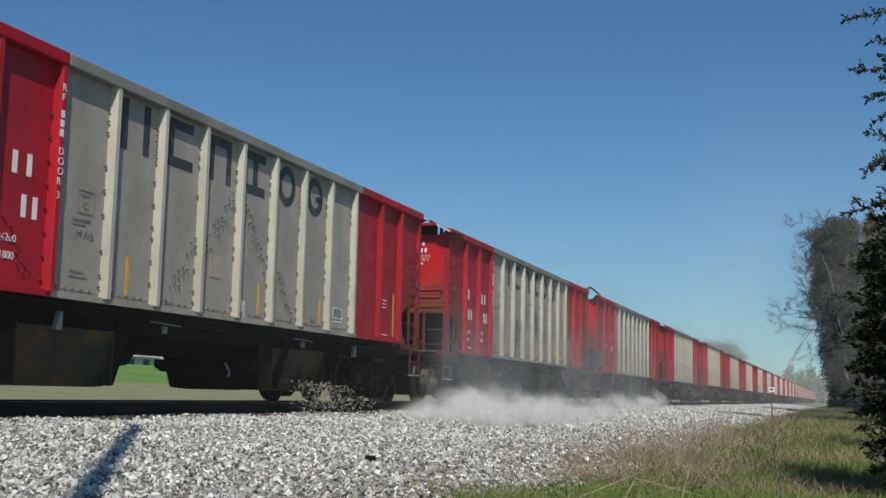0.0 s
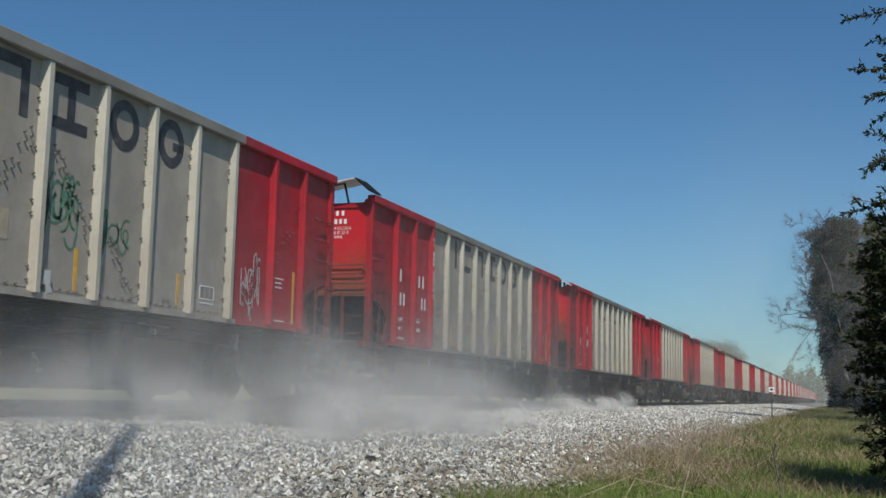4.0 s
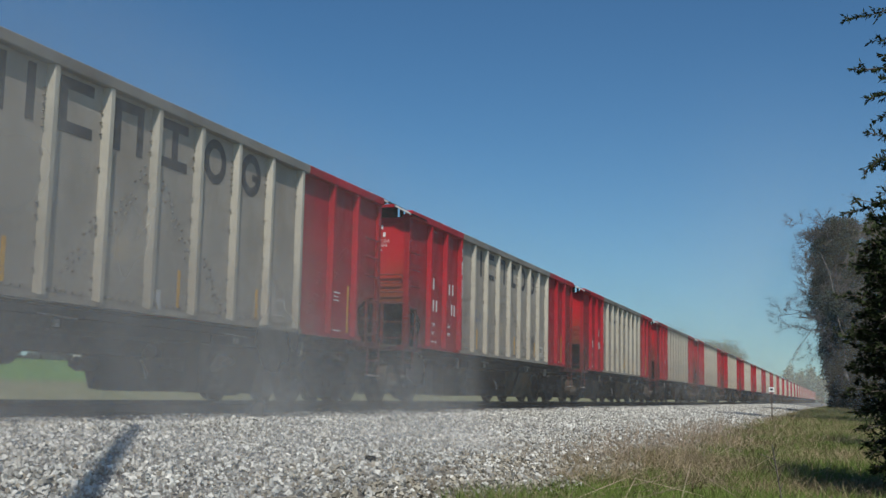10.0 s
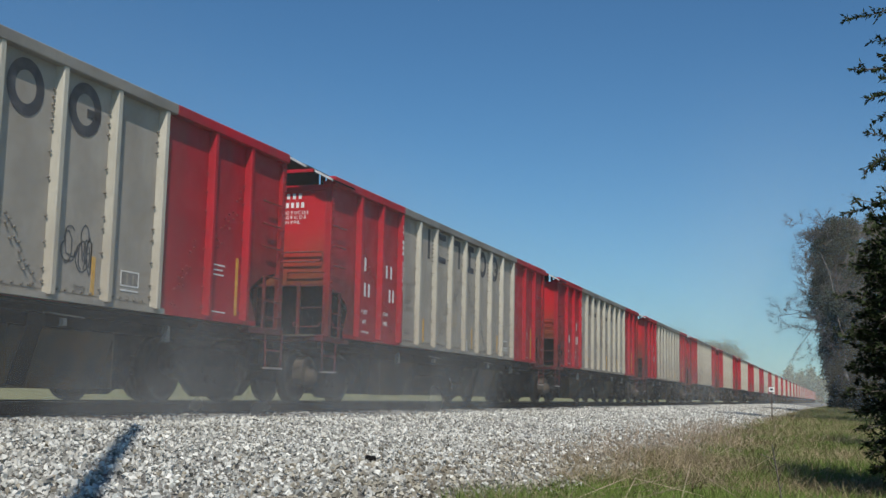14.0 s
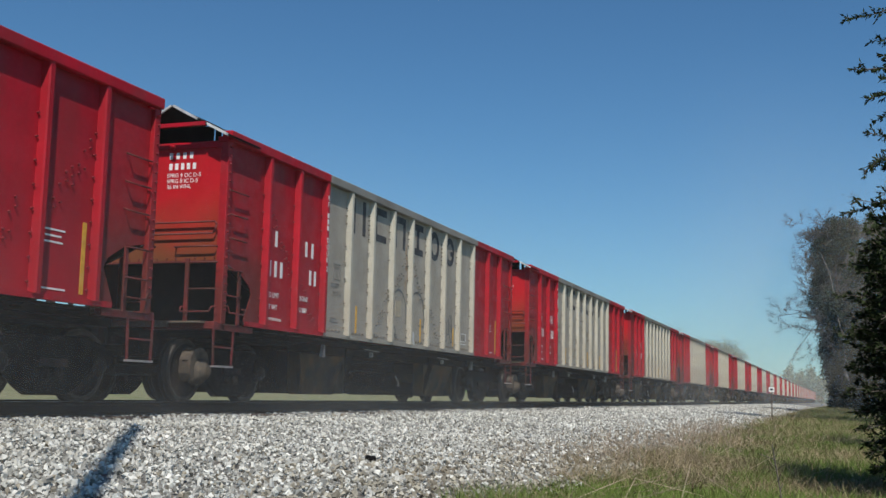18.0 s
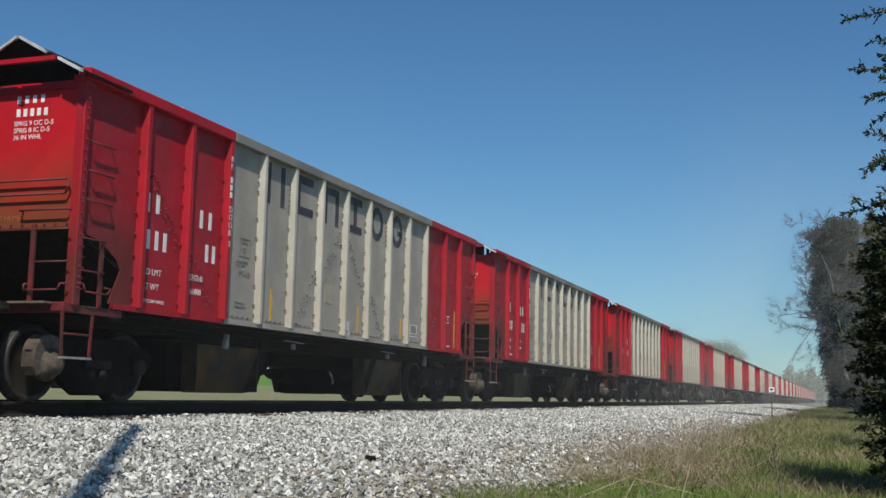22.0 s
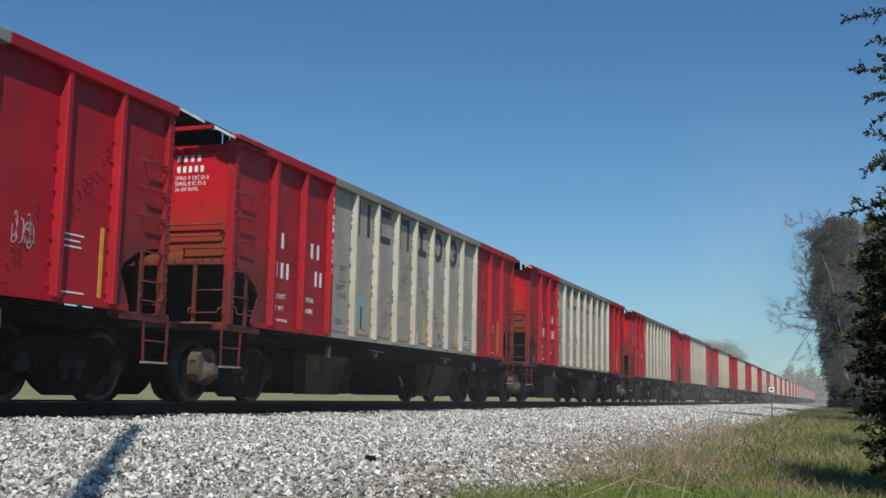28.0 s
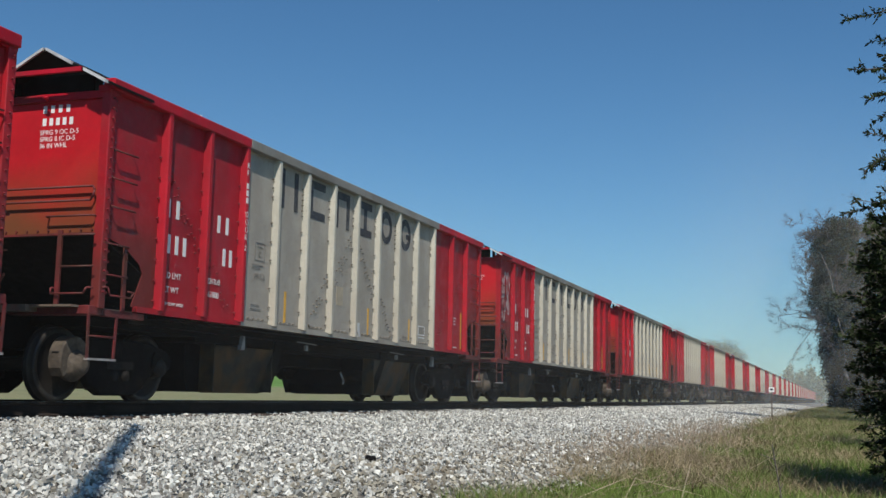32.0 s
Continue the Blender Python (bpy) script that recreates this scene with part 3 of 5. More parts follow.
def underframe(car, full):
    part("centre_sill", Shape().box((-3.6, -0.32, 0.64), (11.85, 0.32, 1.06)), BLACK, car)
    part("floor_sheet", Shape().box((-2.05, -1.44, 1.09), (10.32, 1.44, 1.12)), BLACK, car)
    part("crossbearer", Shape().box((-0.6, -1.14, 0.86), (8.85, 1.14, 1.04)).box((-3.1, -1.2, 0.93), (-0.6, 1.2, 1.04)).box((8.85, -1.2, 0.93), (11.3, 1.2, 1.04)), BLACK, car)
    for x0, x1 in ((-0.42, 2.04), (6.22, 8.68)):
        body = [(x0, 1.05), (x0, 0.34), (x0 + 0.10, 0.15), (x1 - 0.10, 0.15), (x1, 0.34), (x1, 1.05)]
        part("hopper", Shape().prism(body, -0.86, 0.86), BLACK, car, bevel=0.01)
        for s in (-1, 1):
            part("hopper_end", Shape().prism([(s * 0.86, 1.0), (s * 1.18, 1.0), (s * 1.16, 0.84), (s * 0.95, 0.17), (s * 0.86, 0.17)], x1 - 0.30 if x0 < 3 else x0, x1 if x0 < 3 else x0 + 0.30, axis="x"), BLACK, car, bevel=0.012)
    # door gear on the middle stretch
    for x, w in ((2.30, 0.30), (5.92, 0.30)):
        for s in (-1, 1):
            part("door_gear", Shape().prism([(x - w, 0.62), (x - w, 0.50), (x - 0.1, 0.42), (x + 0.1, 0.44), (x + w, 0.62)], s * 0.78 - 0.1, s * 0.78 + 0.1), BLACK, car, bevel=0.01)
    for x, w, s in ((-0.05, 1.75, -1), (5.97, 1.90, -1), (-0.32, 1.95, 1), (6.62, 1.90, 1)):
        pl = Shape().prism([(s * 1.16, 0.84), (s * 1.12, 0.84), (s * 0.88, 0.17), (s * 0.92, 0.14)], x, x + w, axis="x")
        pl.box((x - 0.03, min(s * 0.9, s * 1.14), 0.16), (x, max(s * 0.9, s * 1.14), 0.86)).box((x + w, min(s * 0.9, s * 1.14), 0.16), (x + w + 0.03, max(s * 0.9, s * 1.14), 0.86))
        part("chute", pl, CHUTE, car, "dull olive-grey discharge chute with rust")
    if full:
        part("door_arm", Shape().pipe([(4.86, -0.92, 0.56), (4.95, -0.95, 0.40), (4.92, -0.95, 0.34)], 0.018), STEEL, car, "worn bright door arm")
        part("air_pipe", Shape().pipe([(-3.3, 0.9, 0.9), (11.4, 0.9, 0.9)], 0.025), BLACK, car)


def load(car, seed):
    """The ballast in the car."""
    rng = np.random.default_rng(seed)
    nx, ny = 46, 12
    xs, ys = np.linspace(CAR_A + 0.05, CAR_Z - 0.05, nx), np.linspace(-SKIN + 0.03, SKIN - 0.03, ny)
    X, Y = np.meshgrid(xs, ys, indexing="ij")
    Z = 3.15 + 0.75 * (1 - (np.abs(Y) / SKIN) ** 1.5) * (0.6 + 0.4 * np.cos((X - MID) * 1.25)) * np.interp(np.abs(X - MID), [6, 7.4], [1, 0]) + rng.uniform(-0.04, 0.04, X.shape)
    v = np.stack([X, Y, Z], -1).reshape(-1, 3)
    i, j = np.meshgrid(np.arange(nx - 1), np.arange(ny - 1), indexing="ij")
    a = (i * ny + j).ravel()
    part("load", bare("load", v, np.stack([a, a + ny, a + ny + 1, a + 1], 1), STONE), None, car, "heaped pale ballast load")


def ballast_car(level):
    """level 2: all parts; 1: for cars that stay some way off; 0: for the far ones."""
    car = new("ballast_car")
    if level:
        side(car, -1, level == 2)
        if level == 2:
            side(car, 1, False)
        ends = car_end(car, True)
        for o in list(ends):
            flip(o, car)
        for x in (-2.264, 10.375):
            truck(car, x)
    else:
        for x0, x1, m in ((CAR_A, GREY_A, RED), (GREY_A, GREY_Z, GREY), (GREY_Z, CAR_Z, RED)):
            s = Shape().box((x0, -SKIN, 1.2), (x1, -SKIN + 0.03, 3.77)).box((x0, -OUT, 3.755), (x1, -SKIN, 3.91)).box((x0, -OUT + 0.04, 1.1), (x1, -SKIN, 1.2))
            part("side_section", s, m, car)
        for k in range(-2, 11):
            x = k * P + (WIDER if k > 8 else 0)
            part("stake", Shape().box((x - 0.1, -OUT, 1.2), (x, -SKIN, 3.76)), CREAM if 0 < k <= 8 else RED, car)
        for o in list(car_end(car, False)):
            flip(o, car)
        for x in (-2.264, 10.375):
            s = Shape().box((x - 1.15, -1.05, 0.3), (x + 1.15, 1.05, 0.8))
            for wx in (-0.889, 0.889):
                s.lathe([(0.457, -0.8), (0.457, 0.8)], 0, 16, x=x + wx, z=0.46)
            part("truck", s, BLACK, car)
    if level < 2:
        part("side_section", Shape().box((CAR_A, SKIN - 0.03, 1.1), (CAR_Z, SKIN, 3.9)), RED, car)
    underframe(car, level == 2)
    load(car, 7)
    return car


CARS = {}


def build_train():
    whole = "red and grey ribbed steel ballast hopper car rolling on the track"
    for level, ks in ((2, range(-2, 13)), (1, range(13, 22)), (0, range(22, 47))):
        first = ballast_car(level)
        tagged(first, whole, "hopper car", "cars of the ballast train")
        for i, k in enumerate(ks):
            CARS[k] = first if i == 0 else copy_thing(first, Matrix())


build_train()
SLACK = {-1: -0.06, 0: 0.07, 1: 0.11, 2: 0.07, 3: -0.085, 4: -0.05, 5: 0.0, 6: 0.11, 7: 0.075, 9: -0.03}
LIFT = {-1: 0.05, 0: 0.015, 3: 0.02, 4: 0.01}   # emptied cars ride higher on their springs


# ---- marks, bolts and lettering on the cars ----
SK, FACE = -(SKIN + 0.004), -(OUT + 0.004)


def plate(shape, x0, z0, x1, z1, y=SK):
    return shape.box((x0, y - 0.002, z0), (x1, y + 0.003, z1))


def lettering(body, height):
    """A mesh of the words, standing upright on the side, facing -y."""
    cu = bpy.data.curves.new("lettering", "FONT")
    cu.body, cu.size, cu.extrude = body, height / 0.72, 0.0015
    ob = new("lettering", cu)
    bpy.context.view_layer.update()
    me = bpy.data.meshes.new_from_object(ob.evaluated_get(bpy.context.evaluated_depsgraph_get()))
    bpy.data.objects.remove(ob)
    me.transform(Matrix.Rotation(math.pi / 2, 4, "X"))
    return me


def words(car, body, x, z, height, material, y=SK):
    me = lettering(body, height)
    me.materials.clear()
    me.materials.append(material)
    o = part("lettering", me, None, car)
    o.location = (x, y - 0.002, z)
    return o


# bolts on the grey panels: their small shadows are put into this dark colour
STUD = mat("bolt_head", (0.17, 0.15, 0.125), 0.6, vary=0.2, scale=20)
STUD_RED = mat("bolt_head_red", (0.20, 0.012, 0.02), 0.6, vary=0.2, scale=20)


def studs(places, material):
    s = Shape()
    for x, z, *y in places:
        y = y[0] if y else SKIN
        s.prism([(x - 0.014, z), (x - 0.007, z + 0.013), (x + 0.007, z + 0.013), (x + 0.014, z), (x + 0.007, z - 0.013), (x - 0.007, z - 0.013)], -y - 0.030, -y)
    # thin dark line along the foot of each grey panel
    for k in range(8) if material is STUD else ():
        s.box((k * P + 0.03, -SKIN - 0.004, 1.238), ((k + 1) * P - 0.13, -SKIN, 1.246))
    return s.mesh("bolting", material)


def slant(x0, z0, x1, z1, n):
    """Three staggered rows of studs climbing along a sloping inner sheet."""
    out = []
    for r in range(3):
        for i in range(n):
            f = i / max(1, n - 1)
            if (i * 3 + r) % 4:
                out.append((x0 + (x1 - x0) * f + 0.012 * r, z0 + (z1 - z0) * f - 0.105 * r - 0.04 * (i % 2)))
    return out


def marks(car, full):
    """The marks that all cars share, on the side with y < 0."""
    z0, z1, t = 3.10, 3.75, 0.135
    for i in range(6):
        x = (i + 1) * P + 0.13
        w, s = 0.61, Shape()
        if i == 0:
            plate(plate(s, x, z0, x + t, z1), x + w - t, z0, x + w, z1)
        elif i == 1:
            plate(plate(plate(s, x, z0, x + t, z1), x + t, z1 - t, x + w, z1), x + t, z0, x + w, z0 + t)
        elif i == 2:
            plate(plate(plate(s, x, z0, x + t, z1), x + t, z1 - t, x + w, z1), x + w - t, z0, x + w, z1 - t)
        elif i == 3:
            plate(plate(plate(s, x, z1 - t, x + w, z1), x, z0, x + w, z0 + t), x + w / 2 - t / 2, z0 + t, x + w / 2 + t / 2, z1 - t)
        else:
            a, h = w / 2, (z1 - z0) / 2
            n = 20
            ring = [(math.cos(2 * math.pi * j / n), math.sin(2 * math.pi * j / n)) for j in range(n)]
            v = [(x + a + c * a, SK - 0.002, (z0 + z1) / 2 + q * h) for c, q in ring] + [(x + a + c * (a - t), SK - 0.002, (z0 + z1) / 2 + q * (h - t)) for c, q in ring]
            s.add(v, [(j, (j + 1) % n, (j + 1) % n + n, j + n) for j in range(n)])
            if i == 5:
                plate(s, x + a + 0.04, z0 + 0.24, x + w - 0.02, z0 + 0.24 + t * 0.8)
        part("logo_shape", s, DARK, car, "weathered black painted logo shape")
    # reporting marks and numbers as plain bars
    for xs, z, h in (((-1.99, -1.77), 2.45, 0.25), ((-1.95, -1.76, -1.57), 1.97, 0.25), ((-0.71, -0.48), 2.42, 0.25), ((-0.53, -0.35), 1.96, 0.25)):
        for x in xs:
            part("number_bar", plate(Shape(), x + 0.01, z, x + 0.085, z + h), WHITE, car, "white painted bar")
    for dz in (3.17, 3.06, 2.95):
        part("number_bar", plate(Shape(), -0.082, dz, -0.022, dz + 0.085, FACE + 0.004), WHITE, car)
    if not full:
        return
    for i, c in enumerate("DOOR"):
        words(car, c, -0.093, 2.74 - 0.115 * i, 0.088, WHITE, FACE + 0.002)
    for i, c in enumerate("RF"):
        words(car, c, -0.093, 3.48 - 0.115 * i, 0.088, WHITE, FACE + 0.002)
    words(car, "LD LMT", -1.97, 1.64, 0.085, WHITE)
    words(car, "LT WT", -1.97, 1.45, 0.085, WHITE)
    words(car, "224200", -0.92, 1.67, 0.085, WHITE)
    words(car, "61800", -0.88, 1.48, 0.085, WHITE)
    words(car, "N HP COMP SHOES", -2.02, 1.28, 0.045, WHITE)
    words(car, "PLATE", 0.48, 2.36, 0.045, FADED)
    words(car, "C", 0.525, 2.22, 0.09, FADED)
    words(car, "MWB", 0.42, 1.87, 0.10, FADED)
    words(car, "DOOR 1", 7 * P - 0.62, 1.30, 0.055, FADED)
    box = Shape()
    for a in ((0.42, 2.16, 0.73, 2.172), (0.42, 2.43, 0.73, 2.442), (0.42, 2.172, 0.432, 2.43), (0.718, 2.172, 0.73, 2.43)):
        plate(box, *a)
    part("plate_outline", box, FADED, car)
    for x, z, w in ((0.34, 2.07, 0.34), (0.34, 2.02, 0.26), (0.34, 1.46, 0.26), (0.34, 1.40, 0.32), (9.60, 1.93, 0.36), (9.60, 1.86, 0.30), (9.60, 1.79, 0.33), (9.60, 1.26, 0.42)):
        part("small_print_bar", plate(Shape(), x, z, x + w, z + (0.028 if 0 < x < 8 else 0.02)), FADED if 0 < x < 8 else WHITE, car)
    chart = plate(plate(plate(plate(plate(Shape(), 7.50, 1.42, 7.88, 1.436), 7.50, 1.60, 7.88, 1.616), 7.50, 1.436, 7.514, 1.60), 7.866, 1.436, 7.88, 1.60), 7.50, 1.36, 7.88, 1.38)
    part("lube_chart_frame", chart, WHITE, car, "white outlined maintenance panel")
    for x in (7.525, 7.645, 7.765):
        part("lube_chart_field", plate(Shape(), x, 1.45, x + 0.085, 1.59), FADED, car)
    for x, z, h in ((1.42, 1.27, 0.50), (4.78, 1.27, 0.50), (6.92, 1.25, 0.46), (10.27, 1.25, 0.85)):
        part("reflector_strip", plate(Shape(), x, z, x + 0.07, z + h), YELLOW, car, "yellow reflector strip")
    part("faded_patch", plate(Shape(), 3.38, 1.72, 3.66, 2.05), mat_faded, car, "faded yellow rectangle")
    part("tag_holder", Shape().box((4.22, -SKIN - 0.05, 1.30), (4.34, -SKIN, 1.46)).prism([(4.25, 1.30), (4.33, 1.30), (4.38, 1.22), (4.30, 1.20)], -SKIN - 0.055, -SKIN - 0.02), HOODW, car, "pale steel tag box")
    grey_places, red_places = [], []
    for k in range(1, 9):
        x = k * P - 0.145
        grey_places += [(x, z) for z in ([3.50, 3.36, 3.22] if k not in (2, 6) else [3.52, 3.43, 3.34, 3.25, 3.16, 3.07])] + [(x, 2.80 - 0.245 * i - 0.05 * ((i * 7 + k * 3) % 3)) for i in range(7) if (i * 5 + k) % 8]
    for k in (-2, -1, 0, 9, 10):
        red_places += [(k * P - 0.145 + (WIDER if k > 8 else 0), 3.2 - 0.27 * i) for i in range(8)]
    red_places += [(x, 3.70 - 0.125 * i, y) for i in range(20) for x, y in ((CAR_A + 0.03, 1.53), (CAR_A + 0.155, SKIN))]
    red_places += [(CAR_Z - 0.03, 3.70 - 0.125 * i, 1.53) for i in range(20)]
    for a in ((2.3, 1.40, 2.95, 2.25, 8), (3.25, 2.25, 3.9, 3.05, 8), (4.3, 3.0, 4.9, 2.2, 8), (5.4, 2.1, 5.9, 1.4, 7)):
        grey_places += slant(*a)
    for a in ((-1.95, 3.1, -1.3, 2.3, 8), (-0.9, 2.1, -0.35, 1.45, 6), (8.6, 1.4, 9.1, 2.2, 7), (9.7, 2.4, 10.3, 3.1, 7)):
        red_places += slant(*a)
    for k in range(0, 8):
        grey_places += [(k * P + 0.12 + 0.15 * i, 1.265) for i in range(5)]
    for places, m, lab in ((grey_places, STUD, "small bolt heads darkened for their shadows"), (red_places, STUD_RED, "small red bolt heads")):
        tagged(part("bolting", studs(places, m), None, car, lab), kind="stuff")
    rng = np.random.default_rng(19)
    sx = np.concatenate([rng.uniform(0.7, 1.7, 9), rng.uniform(6.4, 7.8, 10), rng.uniform(-2, 11, 6)])
    v, f = rocks(np.stack([sx, np.full(len(sx), -1.50) + rng.uniform(-0.04, 0.05, len(sx)), np.full(len(sx), 3.957)], 1), rng.uniform(0.012, 0.024, len(sx)), rng)
    tagged(part("spilled_ballast", bare("spilled_ballast", v, f, STONE), None, car, "pale stones lying on the top chord"), kind="stuff")
    # white marks on the forward end
    for y0, y1, z in ((-1.05, -0.62, 3.66), (-1.05, -0.62, 3.50)):
        for j in range(4 if z > 3.55 else 5):
            y = y1 + 0.10 - (0.115 if z > 3.55 else 0.10) * j
            part("number_bar", Shape().box((CAR_A - 0.004, y - 0.055, z - 0.095), (CAR_A - 0.001, y, z)), WHITE, car)
    for i, c in enumerate(("SPRG 9 OC D-5", "SPRG 8 IC D-5", "36 IN WHL")):
        words(car, c, 0, 0, 0.062, WHITE).matrix_basis = pose(CAR_A - 0.003, -0.49, 3.29 - 0.085 * i, 0, 0, -90)


mat_faded = mat("faded_yellow", (0.425, 0.355, 0.255), 0.6, vary=0.1, scale=10)
SPRAY = {"black": mat("spray_black", (0.03, 0.03, 0.035), 0.6, vary=0.2, scale=10), "green": mat("spray_green", (0.10, 0.24, 0.15), 0.6, vary=0.2, scale=10),
         "blue": mat("spray_blue", (0.12, 0.17, 0.32), 0.6, vary=0.2, scale=10), "grey": mat("spray_grey", (0.12, 0.12, 0.12), 0.6, vary=0.2, scale=10),
         "white": mat("spray_white", (0.6, 0.58, 0.56), 0.6, vary=0.2, scale=10), "teal": mat("spray_teal", (0.30, 0.37, 0.35), 0.6, vary=0.1, scale=10),
         "rust": mat("rust_run", (0.30, 0.20, 0.115), 0.8, vary=0.4, scale=9, dirt=(0.36, 0.31, 0.25), dirt_amount=0.6, dirt_scale=6)}


def ribbon(shape, pts, w):
    for (x0, z0), (x1, z1) in zip(pts, pts[1:]):
        d = math.hypot(x1 - x0, z1 - z0) or 1
        nx, nz = -(z1 - z0) / d * w, (x1 - x0) / d * w
        y = SK - 0.001
        shape.add([(x0 + nx, y, z0 + nz), (x0 - nx, y, z0 - nz), (x1 - nx, y, z1 - nz), (x1 + nx, y, z1 + nz)], [(0, 1, 2, 3)])
    return shape


def scribble(car, x, z, w, h, colour, seed, loops=9, line=0.012):
    """A sprayed tangle of loops, no letters."""
    r = random.Random(seed)
    s = Shape()
    for i in range(loops):
        cx, cz, a, b, p = x + w * r.random(), z + h * r.uniform(0.25, 0.75), w * r.uniform(0.1, 0.22), h * r.uniform(0.2, 0.5), r.uniform(0, 6)
        pts = [(min(x + w, max(x, cx + a * math.cos(p + 0.5 * j) + 0.05 * w * (j - 5) / 5)), cz + b * math.sin(p + 0.5 * j * r.uniform(0.85, 1.1))) for j in range(11)]
        ribbon(s, pts, line)
    part("graffiti", s, SPRAY[colour], car, colour + " spray-paint scribble")


def arc(cx, cz, a, b, t0, t1, n=16):
    return [(cx + a * math.cos(radians(t0 + (t1 - t0) * i / n)), cz + b * math.sin(radians(t0 + (t1 - t0) * i / n))) for i in range(n + 1)]


def digits(car, c):
    words(car, c, -0.08, 2.24, 0.08, WHITE, FACE + 0.002)


HUMP = mat("orange_lettering", (0.34, 0.12, 0.03), 0.6, vary=0.2, scale=9)


def mark_train():
    for level, ks in ((2, range(-2, 13)), (1, range(13, 22))):
        before = set(CARS[ks[0]].children)
        marks(CARS[ks[0]], level == 2)
        added = [o for o in CARS[ks[0]].children if o not in before]
        for k in ks[1:]:
            for o in added:
                again(o.name.split(".")[0], o, CARS[k], o.matrix_basis.copy())
    for k in range(-1, 12):
        digits(CARS[k], "3" if k in (-1, 1) else "2")
    for k in (6, 8):
        words(CARS[k], "DO NOT HUMP", 0, 0, 0.07, HUMP, 0).matrix_basis = pose(CAR_A - 0.003, -0.02, 2.13, 0, 0, -90)
    c = CARS[0]
    scribble(c, 2.15, 1.30, 0.72, 0.80, "black", 3, 10)
    scribble(c, 4.18, 1.85, 0.62, 0.65, "green", 5, 12, 0.016)
    scribble(c, 5.20, 1.75, 0.60, 0.50, "green", 8, 10)
    scribble(c, 8.62, 1.30, 0.55, 0.80, "white", 11, 10)
    c = CARS[3]
    scribble(c, 1.12, 1.95, 0.62, 0.30, "blue", 21, 7, 0.008)
    scribble(c, 6.35, 1.55, 0.55, 0.45, "grey", 22, 9)
    c = CARS[5]
    s = Shape()
    ribbon(s, arc(3.55, 1.74, 0.42, 0.53, 205, -15), 0.018)
    ribbon(s, [(3.22, 1.28), (3.36, 1.52), (3.50, 1.27), (3.28, 1.36), (3.45, 1.36)], 0.013)
    ribbon(s, arc(4.58, 1.76, 0.44, 0.55, 195, -20), 0.018)
    ribbon(s, [(4.16, 1.75), (4.24, 1.45), (4.20, 1.25)], 0.016)
    ribbon(s, [(4.70, 1.62), (5.00, 1.60)], 0.014)
    part("graffiti", s, SPRAY["grey"], c, "large dark grey sprayed arches")
    run = Shape()
    for x, z, w, h in ((3.90, 3.02, 0.035, 0.22), (3.93, 2.72, 0.05, 0.36), (3.99, 2.50, 0.03, 0.50), (4.05, 2.60, 0.02, 0.28), (3.88, 2.34, 0.018, 0.30)):
        run.prism([(x - w, z), (x - 0.6 * w, z + 0.7 * h), (x, z + h), (x + 0.7 * w, z + 0.6 * h), (x + w, z + 0.1 * h), (x + 0.2 * w, z - 0.12 * h)], SK - 0.002, SK + 0.003)
    part("rust_streak", run, SPRAY["rust"], c, "brown rust run")
    scribble(c, 6.40, 1.40, 0.5, 0.5, "grey", 31, 8)
    c = CARS[7]
    scribble(c, 8.75, 1.75, 0.35, 0.30, "white", 41, 8, 0.006)
    c = CARS[8]
    part("paint_patch", plate(Shape(), 1.25, 1.35, 1.75, 1.95), SPRAY["teal"], c, "faded teal patch")
    scribble(c, -2.9 + 11.6, 1.45, 0.55, 0.45, "grey", 43, 8)
    c = CARS[10]
    scribble(c, -3.05, 2.1, 0.7, 1.2, "white", 51, 7, 0.02)
    scribble(c, 6.40, 1.45, 0.3, 0.4, "white", 52, 4, 0.01)


mark_train()


def open_lid(car):
    """One car's end hood stands open: a pale lid propped over the end instead of the peak."""
    for o in list(car.children):
        if o.name.split(".")[0] in ("hood", "hood_edge", "hood_leg", "tie_bar", "hood_bulkhead") and o.matrix_basis.to_3x3()[0][0] > 0:
            bpy.data.objects.remove(o)
    a = CAR_A
    part("hood_lid", Shape().prism([(0.10, 3.99), (-1.26, 4.20), (-1.29, 4.235), (0.10, 4.03)], a - 0.34, a + 0.22, axis="x"), HOODW, car, "pale propped-open hood lid", 0.006)
    part("hood_flap", Shape().prism([(-1.26, 4.225), (-1.29, 4.235), (-1.60, 3.97), (-1.57, 3.955)], a - 0.34, a + 0.22, axis="x"), BLACK, car)
    part("hood_prop", Shape().pipe([(a + 0.02, -0.25, 3.80), (a - 0.20, -0.25, 4.05), (a - 0.20, -1.0, 4.16), (a + 0.02, -1.0, 3.80)], 0.022), BLACK, car)


open_lid(CARS[1])


